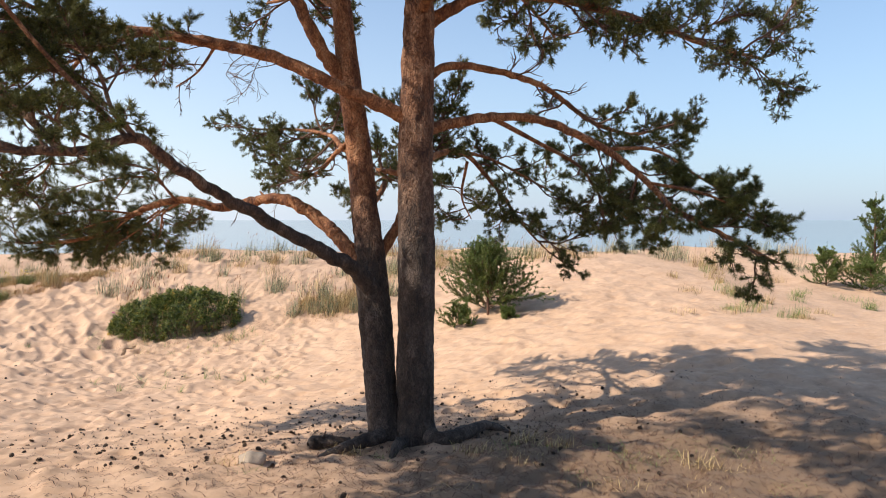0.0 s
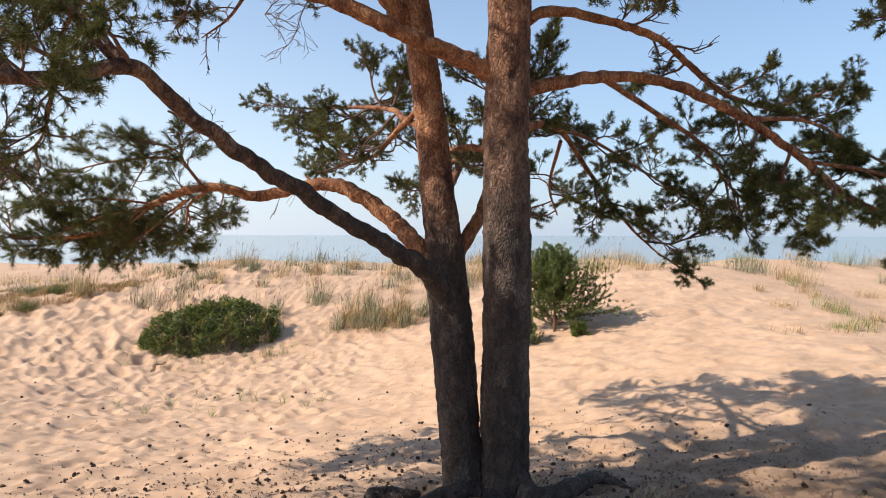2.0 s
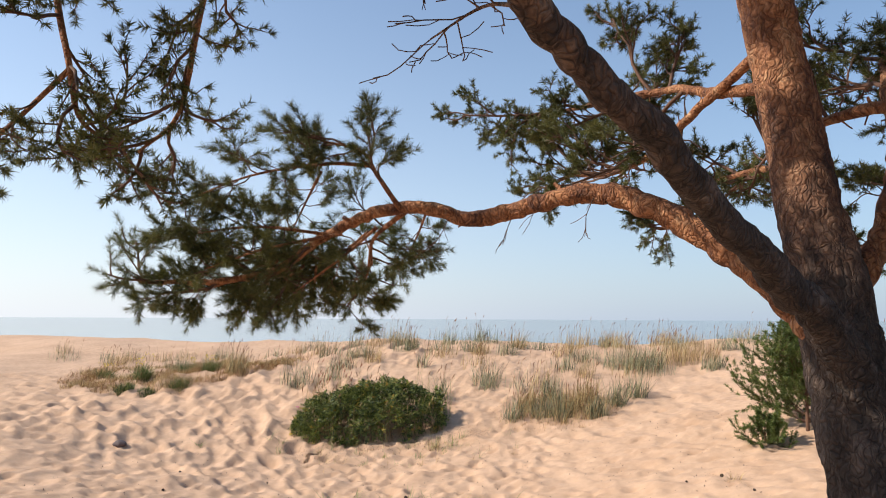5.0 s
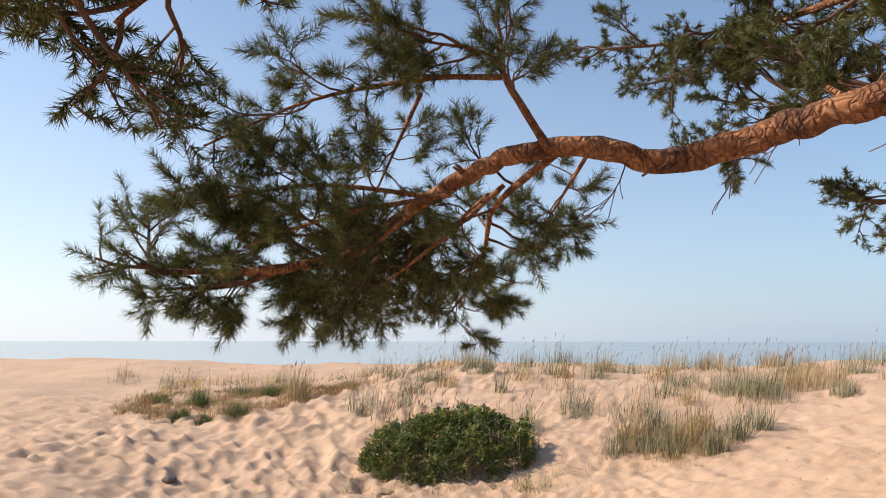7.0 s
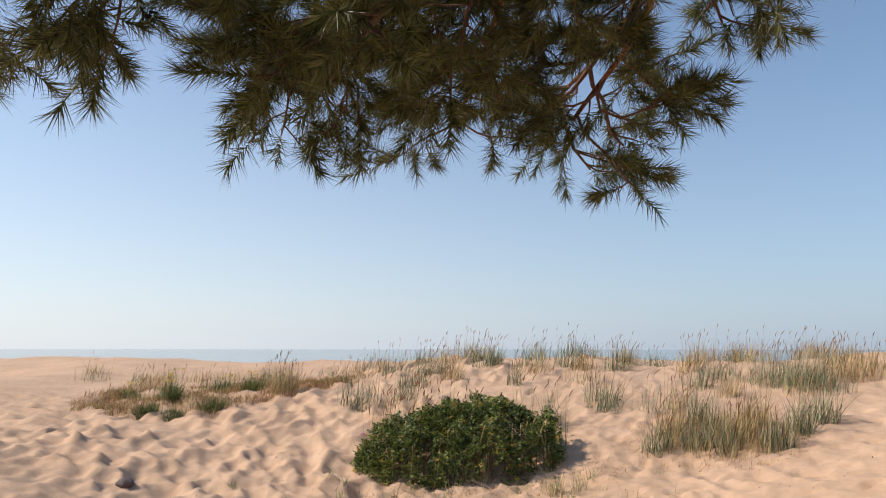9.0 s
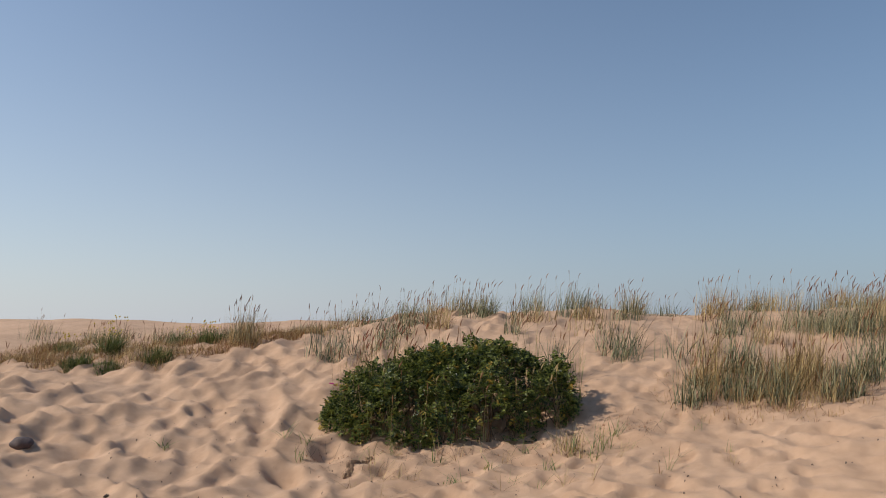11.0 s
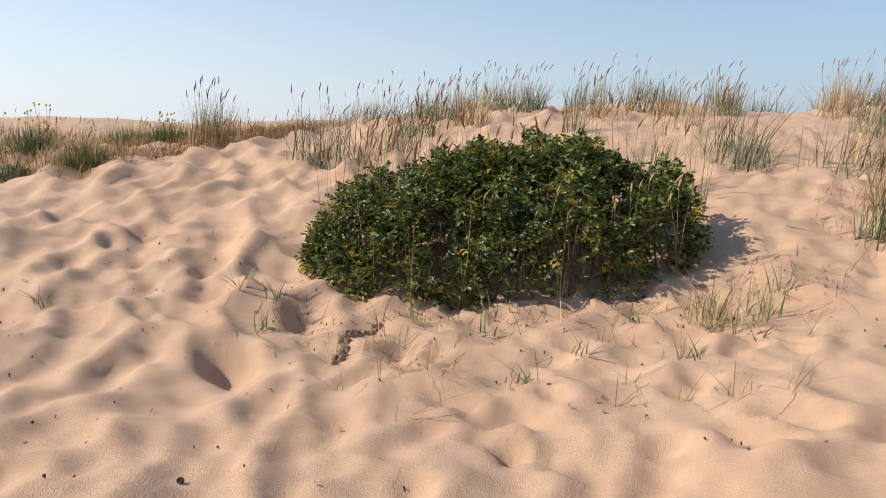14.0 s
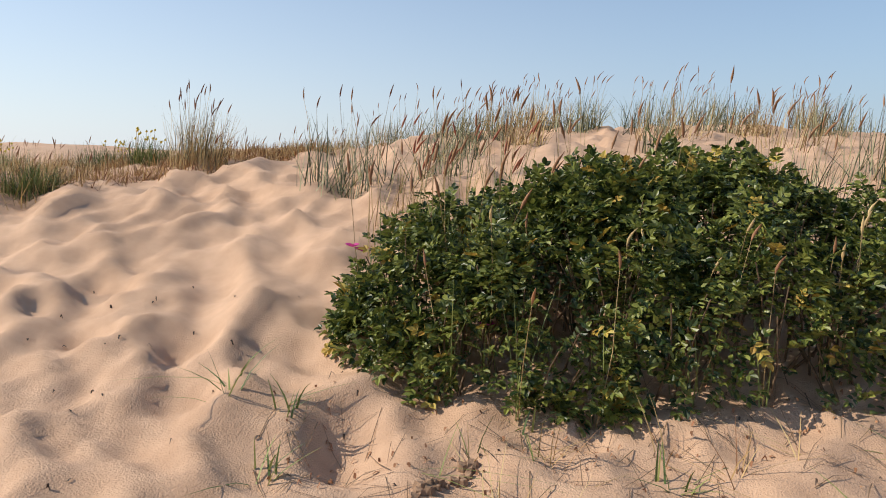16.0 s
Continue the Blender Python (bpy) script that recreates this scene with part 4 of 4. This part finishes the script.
# ---- grasses ----
def blades(shape, roots, heights, rng, width=0.006, lean=0.35, wind=(0.25, 0.0), droop=0.5):
    """Grass blades: tapered strips that bend over."""
    p, h = np.asarray(roots, float), np.asarray(heights, float)
    n = len(p)
    w = rng.uniform(0, 2 * np.pi, n)
    out = np.stack([np.cos(w), np.sin(w), np.zeros(n)], -1) * np.abs(rng.normal(0, lean, n))[:, None] + np.array([wind[0], wind[1], 0]) * rng.random(n)[:, None]
    way = unit(out + np.array([0, 0, 1.0]))
    flat = unit(np.stack([np.cos(w + 1.3), np.sin(w + 1.3), np.zeros(n)], -1))
    bend = (out * droop - np.array([0, 0, 0.15]) * droop) * rng.uniform(0.3, 1.5, n)[:, None]
    rows = []
    for u, k in ((0.0, 1.0), (0.4, 0.85), (0.75, 0.55), (1.0, 0.12)):
        c = p + (way * u + bend * u * u) * h[:, None]
        rows += [c - flat * width * k / 2, c + flat * width * k / 2]
    v = np.stack(rows, 1).reshape(-1, 3)
    i = np.arange(n)[:, None] * 8
    shape.add(v, np.concatenate([i + np.array([0, 1, 3, 2]), i + np.array([2, 3, 5, 4]), i + np.array([4, 5, 7, 6])]))


def seed_stalk(stalks, heads, p, height, rng, lean=0.12, head=0.13, thick=0.0075):
    line = bent(p, (rng.normal(0.08, lean), rng.normal(0, lean), 1), height, rng, 0, 0.04, 4)
    tube(stalks, line, np.linspace(0.0028, 0.0016, len(line)), 3)
    d = unit(line[-1] - line[-2]) + np.array([rng.normal(0.1, 0.12), rng.normal(0, 0.1), 0])
    sag = np.array([rng.normal(0.1, 0.15), rng.normal(0, 0.12), -0.12])
    spike = np.array([line[-1] + (d * u + sag * u * u) * head for u in (0, 0.25, 0.6, 1.0)])
    tube(heads, spike, np.array([0.35, 1.0, 0.8, 0.12]) * thick, 5)


def tuft(x, y, spread, count, height, seed, material, label, wind=(0.2, 0), width=0.006, lean=0.35, stalks=0, head=0.13, name="grass_tuft", group="grass tufts on the dune", stretch=1.0, droop=0.5, heads=None, thick=0.0075):
    """One clump of grass, with seed heads where it carries them."""
    rng = np.random.default_rng(seed)
    z = ground_z(x, y)
    clump = thing(name, (x, y, z), label, "grass", group)
    s, roots = Shape(), []
    for _ in range(count):
        a, r = rng.uniform(0, 6.283), spread * rng.random() ** 0.6
        px, py = x + math.cos(a) * r * stretch, y + math.sin(a) * r
        roots.append((px, py, ground_z(px, py) - 0.01))
    blades(s, roots, height * rng.uniform(0.45, 1.15, count), rng, width, lean, wind, droop)
    part("blade_mass", s, material, clump, smooth=False, kind="stuff")
    if stalks:
        st, hd = Shape(), Shape()
        for _ in range(stalks):
            q = roots[int(rng.integers(len(roots)))]
            seed_stalk(st, hd, q, height * rng.uniform(0.9, 1.35), rng, head=head, thick=thick)
        part("stalk_mass", st, DRY_GRASS, clump, kind="stuff")
        part("seed_mass", hd, heads or SEED, clump, "yellow flower heads" if heads is YELLOW_FLOWER else "rust-red seed heads" if heads is RUST else "straw-coloured seed heads" if heads else "brown seed heads", kind="stuff")
    return clump


# clumps on the slope and the crest
BLUE, STRAW, GREEN = "clump of blue-green dune grass with brown seed heads", "clump of dry straw-coloured dune grass", "clump of fresh green weeds among dry grass"
for k, (x, y, h) in enumerate([(-3.95, 18.55, 0.5), (-3.75, 19.1, 0.55), (-3.4, 18.75, 0.4), (-3.0, 18.6, 0.58), (-2.75, 18.9, 0.55), (-2.3, 18.7, 0.5), (-3.3, 19.5, 0.62), (-2.5, 19.6, 0.62), (-1.9, 19.3, 0.6), (-1.5, 19.8, 0.58)]):
    tuft(x, y, 0.24, 130, h, 840 + k, (GRASS, DRY_GRASS, GRASS)[k % 3], (BLUE, STRAW, BLUE)[k % 3], stalks=5, width=0.010, lean=0.42, droop=0.3)
tuft(-2.95, 19.1, 0.9, 1500, 0.36, 101, DRY_GRASS, STRAW, stretch=1.1, lean=0.5)
tuft(-3.1, 19.0, 1.15, 1500, 0.11, 99, STRAW_MAT, "low reddish litter of straw under the grass", lean=0.9, stretch=1.15)
tuft(-1.5, 22.8, 0.8, 700, 0.62, 102, GRASS, BLUE, stalks=30)
tuft(-0.2, 23.6, 0.9, 600, 0.6, 103, DRY_GRASS, STRAW, stalks=20)
tuft(-5.72, 19.5, 0.2, 90, 0.6, 104, GRASS, BLUE, stalks=4, width=0.009, lean=0.4)
tuft(-9.35, 19.75, 0.42, 120, 0.62, 105, GRASS, BLUE, stalks=8, width=0.010, lean=0.5, droop=0.3)
tuft(-8.6, 20.1, 0.3, 70, 0.55, 107, GRASS, BLUE, stalks=4, width=0.010, lean=0.5, droop=0.3)
tuft(-8.5, 18.9, 0.25, 60, 0.45, 106, DRY_GRASS, STRAW, stalks=5)
rng = np.random.default_rng(7)
for k in range(34):
    x, y = rng.uniform(-10.5, -3.0), rng.uniform(20.2, 26.5)
    tuft(x, y, rng.uniform(0.2, 0.5), int(rng.integers(45, 110)), rng.uniform(0.4, 0.65), 200 + k, (GRASS, GRASS, DRY_GRASS)[k % 3], (BLUE, BLUE, STRAW)[k % 3], stalks=int(rng.integers(2, 8)), width=0.010, lean=0.5, droop=0.35)
for k in range(46):
    x, y = rng.uniform(-3.5, 13.5), rng.uniform(21.5, 27.5)
    tuft(x, y, rng.uniform(0.3, 0.7), int(rng.integers(80, 190)), rng.uniform(0.4, 0.65), 300 + k, (GRASS, DRY_GRASS)[k % 2], (BLUE, STRAW)[k % 2], stalks=int(rng.integers(0, 8)), width=0.008)
MAT = "low mat of dry reddish straw on the dune"
for k in range(72):
    x, y = rng.uniform(-16.0, -10.9), rng.uniform(18.5, 24.0)
    if (x + 12.6) * 2.5 - (y - 18.3) * 1.5 > 0:
        continue
    tuft(x, y, rng.uniform(0.35, 0.7), int(rng.integers(300, 460)), rng.uniform(0.14, 0.25), 400 + k, STRAW_MAT if k % 2 else DRY_GRASS, MAT, stalks=int(rng.integers(0, 3)), width=0.008, lean=1.0)
WEED = "dense dark green weed among dry grass"
for k, (x, y, h, w) in enumerate([(-13.61, 19.65, 0.5, 0.2), (-12.06, 19.0, 0.27, 0.24), (-13.17, 18.5, 0.26, 0.22), (-12.54, 18.45, 0.13, 0.2), (-13.7, 21.6, 0.42, 0.3), (-12.6, 21.2, 0.36, 0.26), (-15.2, 20.3, 0.25, 0.24)]):
    tuft(x, y, w, 420, h, 450 + k, WEED_GREEN, WEED, lean=0.75, width=0.007, name="green_weed", group="green weeds on the dune")
tuft(-11.4, 20.5, 0.3, 200, 0.6, 460, DRY_GRASS, STRAW, stalks=10, lean=0.25)
tuft(-11.5, 20.6, 0.25, 120, 0.62, 461, GRASS, BLUE, stalks=8, lean=0.25)
for k in range(34):
    x, y = rng.uniform(5.0, 13), rng.uniform(14.5, 21)
    tuft(x, y, rng.uniform(0.15, 0.4), int(rng.integers(40, 110)), rng.uniform(0.15, 0.35), 500 + k, (DRY_GRASS, GREEN_GRASS)[k % 2], (STRAW, GREEN)[k % 2], width=0.007)

for k, (x, y, h) in enumerate([(-13.6, 19.75, 0.8), (-13.55, 21.7, 0.62), (-12.6, 21.1, 0.55), (-14.6, 20.9, 0.55), (-15.3, 20.4, 0.5)]):
    tuft(x, y, 0.16, 70, h * 0.6, 470 + k, GREEN_GRASS, "yellow-flowering weed on the dry dune grass", stalks=16, head=0.035, thick=0.014, lean=0.3, heads=YELLOW_FLOWER, name="flowering_weed", group="flowering weeds")
for k in range(20):
    x, y = rng.uniform(-22, -11), rng.uniform(22.5, 26.5)
    tuft(x, y, rng.uniform(0.3, 0.6), int(rng.integers(50, 110)), rng.uniform(0.35, 0.6), 800 + k, (GRASS, DRY_GRASS)[k % 2], (BLUE, STRAW)[k % 2], stalks=int(rng.integers(1, 5)), width=0.008)

for k, (x, y, h) in enumerate([(0.85, 7.05, 0.2), (1.15, 6.8, 0.16), (-0.95, 6.85, 0.14), (0.3, 6.7, 0.14), (-2.0, 6.5, 0.12), (2.3, 6.2, 0.14)]):
    tuft(x, y, 0.2, 70, h, 480 + k, DRY_GRASS, "short dry grass at the foot of the pine", lean=0.9, droop=0.9)

# tall reed grass that grows up through the bush and behind it
REED = "tall reed grass with brown seed heads beside the bush"
for k in range(20):
    a, b = rng.uniform(-1.5, 1.6), rng.uniform(-0.1, 1.3)
    x, y = bush_place(a, b)
    tuft(x, y, 0.12, 9, 0.75, 600 + k, GREEN_GRASS, REED, stalks=3, head=0.13, thick=0.009, lean=0.16, name="reed_grass", group="reed grass round the bush", wind=(0.08, 0))

for k in range(17):
    a, b = rng.uniform(-1.45, 1.5), rng.uniform(-0.92, -0.3)
    x, y = bush_place(a, b)
    tuft(x, y, 0.06, 4, 0.55, 660 + k, GREEN_GRASS, REED, stalks=1 + k % 2, head=0.09, lean=0.12, name="reed_grass", group="reed grass round the bush", wind=(0.05, 0), heads=DRY_GRASS if k % 2 else None, width=0.007)

# reddish dock stalks beside the bush
for k in range(10):
    x, y = rng.uniform(-8.9, -7.7), rng.uniform(18.55, 19.8)
    tuft(x, y, 0.05, 3, 0.48, 740 + k, GREEN_GRASS, "rust-red seed stalk of a dune weed", stalks=2, head=0.13, thick=0.009, lean=0.1, name="dock_stalk", group="rusty seed stalks", heads=RUST)

# dry wisps and stalks on the sand before the bush
WISP = "thin dry wisp of grass lying on the sand"
for k in range(46):
    x, y = bush_place(rng.uniform(-1.3, 2.6), rng.uniform(-2.5, -1.0))
    tuft(x, y, 0.05, int(rng.integers(4, 9)), rng.uniform(0.14, 0.3), 760 + k, (DRY_GRASS, GREEN_GRASS, STRAW_MAT)[k % 3], WISP, lean=1.3, droop=0.8, width=0.005, name="grass_wisp", group="dry wisps before the bush")
tuft(-5.24, 17.12, 0.17, 60, 0.4, 810, DRY_GRASS, "spreading tuft of half-dry grass", lean=0.7, width=0.006)
tuft(-4.95, 17.3, 0.12, 26, 0.32, 811, GREEN_GRASS, "spreading tuft of half-dry grass", lean=0.7, width=0.006)
tuft(-0.36, 14.36, 0.1, 40, 0.16, 812, DRY_GRASS, "small grey tangle of dry grass on the sand", lean=1.2, droop=1.0)
for k in range(26):
    x, y = rng.normal(1.2, 1.2), rng.uniform(5.0, 7.2)
    tuft(x, y, 0.22, 45, rng.uniform(0.05, 0.1), 820 + k, (DRY_GRASS, GREEN_GRASS)[k % 2], "short dry grass at the foot of the pine", lean=1.0, droop=0.9, width=0.004)

# sparse sprigs in the hollow
SPRIG = "sparse sprig of green grass in the sand"
for k, (x, y, h) in enumerate([(-6.03, 13.9, 0.26), (-5.75, 14.4, 0.18), (-5.3, 14.25, 0.22), (-4.75, 14.0, 0.34), (-4.45, 13.85, 0.32), (-3.95, 13.75, 0.4), (-3.3, 13.7, 0.36), (-5.85, 13.5, 0.24), (-6.7, 13.4, 0.2),
                               (-5.3, 13.2, 0.3), (-4.9, 12.95, 0.25), (-6.1, 13.15, 0.22), (-3.4, 13.3, 0.2), (-8.1, 16.6, 0.2), (-8.4, 16.6, 0.22), (-8.0, 16.25, 0.2), (-9.5, 16.0, 0.15), (-5.26, 17.2, 0.3),
                               (-5.0, 17.0, 0.18), (-6.6, 16.7, 0.16), (-6.0, 16.5, 0.16), (-5.4, 16.6, 0.2), (-6.3, 16.1, 0.12), (-4.8, 17.6, 0.22), (-7.2, 16.9, 0.16), (-5.7, 17.1, 0.2)]):
    tuft(x, y, 0.07, 11, h, 700 + k, GREEN_GRASS, SPRIG, lean=0.8, droop=1.0, width=0.009, name="grass_sprig", group="grass sprigs in the sand")


# ---- small things on the sand ----
def lump(name, x, y, size, seed, material, label, category):
    bm = bmesh.new()
    bmesh.ops.create_icosphere(bm, subdivisions=3, radius=1.0)
    for v in bm.verts:
        k = 1 + 0.35 * (noise.noise(v.co * 1.3 + Vector((seed, 0, 0))))
        v.co = Vector((v.co.x * size[0] * k, v.co.y * size[1] * k, v.co.z * size[2] * k))
    me = bpy.data.meshes.new(name)
    bm.to_mesh(me)
    bm.free()
    me.polygons.foreach_set("use_smooth", [True] * len(me.polygons))
    me.materials.append(material)
    ob = new(name, me)
    ob.location = (x, y, ground_z(x, y) + size[2] * 0.3)
    return tagged(ob, label, category)


lump("rock", -1.8, 6.5, (0.13, 0.1, 0.075), 1, ROCK, "small rounded tan rock in the sand", "rock")
lump("stone", -10.62, 15.2, (0.13, 0.09, 0.07), 2, DARK_STONE, "small dark stone half sunk in the sand", "stone")


def broken_branch():
    """A weathered piece of a limb that lies at the foot of the pine."""
    s = Shape()
    pts = [(-1.42, 7.3, 0.03), (-1.3, 7.36, 0.06), (-1.15, 7.38, 0.05), (-1.0, 7.46, 0.05)]
    pts = [(x, y, z + ground_z(x, y)) for x, y, z in pts]
    tube(s, spline(pts, 8), np.interp(np.linspace(0, 1, 25), (0, 0.1, 0.6, 1), (0.035, 0.065, 0.06, 0.045)), 14, 0.5, 66)
    for way in ((-0.2, -0.5, 0.3), (0.3, -0.2, 0.6)):
        line = np.array(pts[1]) + np.outer(np.linspace(0, 0.16, 4), unit(way))
        tube(s, line, np.linspace(0.018, 0.007, 4), 7, 0.3, 67)
    single("broken_branch", s, BARK, pts[1], "dark weathered piece of branch on the sand", "branch", smooth=True)


broken_branch()


def pine_cones():
    s = Shape()
    rows, sides = 6, 8
    for i in range(rows):
        u = i / (rows - 1)
        r = 0.017 * math.sin(0.35 + 2.5 * u) + 0.002
        for j in range(sides):
            w = (j + 0.5 * (i % 2)) / sides * 6.283
            c, t = np.array([math.cos(w), math.sin(w), 0]), np.array([-math.sin(w), math.cos(w), 0])
            p = c * r * 0.4 + np.array([0, 0, u * 0.045])
            s.add([p - t * 0.005, p + t * 0.005, p + c * r * 0.9 + t * 0.004 + np.array([0, 0, 0.006]), p + c * r * 0.9 - t * 0.004 + np.array([0, 0, 0.006])], [(0, 1, 2, 3)])
    tube(s, [(0, 0, 0), (0, 0, 0.02), (0, 0, 0.045)], [0.008, 0.011, 0.004], 6)
    me = s.mesh("pine_cone")
    me.materials.append(CONE)
    r = np.random.default_rng(90)
    for k in range(290):
        if k < 235:
            x, y = r.normal(-1.6, 2.1), 7.2 + abs(r.normal(0, 1.7)) * (1 if r.random() < 0.7 else -0.6)
        else:
            x, y = r.uniform(-9, 0), r.uniform(9.5, 15)
        ob = new("pine_cone", me)
        ob.matrix_world = Matrix.LocRotScale((x, y, ground_z(x, y) + 0.01), Euler((r.uniform(1.1, 1.9), 0, r.uniform(0, 6.28))), Vector((1, 1, 1)) * r.uniform(0.6, 1.1))
        tagged(ob, "dry dark brown pine cone lying on the sand", "pine cone", "fallen pine cones")


pine_cones()


def scraps(name, label, material, count, place, size, seed, thick=(0.0015, 0.004)):
    """Dry needles, stalks and bark scraps lying on the sand."""
    r = np.random.default_rng(seed)
    s = Shape()
    for _ in range(count):
        a, b = place(r)
        w, l = r.uniform(0, 6.283), r.uniform(*size)
        d, t = np.array([math.cos(w), math.sin(w), 0]) * l, np.array([-math.sin(w), math.cos(w), 0]) * r.uniform(*thick)
        ends = [np.array([a, b, 0]) + d * k for k in (-1, 0, 1)]
        mid = [np.array([e[0], e[1], ground_z(e[0], e[1]) + 0.005 + 0.02 * r.random() * (k == 1)]) for k, e in enumerate(ends)]
        s.add([mid[0] - t, mid[0] + t, mid[1] + t, mid[1] - t, mid[2] + t * 0.5, mid[2] - t * 0.5], [(0, 1, 2, 3), (3, 2, 4, 5)])
    single(name, s, material, (0, 7, 0), label, "litter", kind="stuff")


def by_bush(r):
    a, b = r.uniform(-1.9, 2.2), -1.0 + r.normal(0, 0.28)
    return bush_place(a, b)


scraps("needle_litter", "brown dry needles and scraps under the pine", TWIG, 13000, lambda r: (r.normal(0.9, 2.4), max(4.0, r.normal(6.4, 1.5))), (0.012, 0.05), 91)
scraps("bark_scrap_litter", "dark bark scraps and cone scales on the sand", CONE, 1500, lambda r: (r.normal(-1.6, 2.3), 7.5 + abs(r.normal(0, 1.6))), (0.006, 0.02), 92, (0.004, 0.012))
scraps("speck_litter", "dark specks of plant debris in the hollow", CONE, 700, lambda r: (r.uniform(-10, 0), r.uniform(11, 18)), (0.004, 0.012), 93, (0.003, 0.006))
scraps("stalk_litter", "dry fallen grass stalks at the foot of the bush", STEM, 260, by_bush, (0.04, 0.16), 94, (0.001, 0.0025))
scraps("leaf_litter", "reddish fallen leaves round the bush", LEAF_LITTER, 300, by_bush, (0.004, 0.012), 95, (0.002, 0.006))


def clods():
    """A short crumbling lip of darker sand below the bush."""
    r = np.random.default_rng(96)
    s = Shape()
    for k in range(70):
        u = r.random()
        x, y = -7.36 - 0.08 * u + 0.04 * math.sin(9 * u) + r.normal(0, 0.011), 16.62 - 0.5 * u + r.normal(0, 0.02)
        z, h = ground_z(x, y), r.uniform(0.008, 0.028)
        w = np.arange(6) / 6 * 6.283
        low = np.stack([x + h * 1.2 * np.cos(w) * r.uniform(0.7, 1.3, 6), y + h * 1.2 * np.sin(w) * r.uniform(0.7, 1.3, 6), np.full(6, z - 0.01)], -1)
        high = np.stack([x + h * 0.7 * np.cos(w) * r.uniform(0.6, 1.3, 6), y + h * 0.7 * np.sin(w) * r.uniform(0.6, 1.3, 6), z + h * r.uniform(0.7, 1.3, 6)], -1)
        i = np.arange(6)
        s.add(np.vstack([low, high]), np.stack([i, (i + 1) % 6, (i + 1) % 6 + 6, i + 6], -1))
        s.add(high, i[None, :])
    single("sand_clods", s, DARK_SAND, (-7.5, 16.5, ground_z(-7.5, 16.5)), "crumbling ridge of dark sand clods", "sand", kind="stuff")


clods()
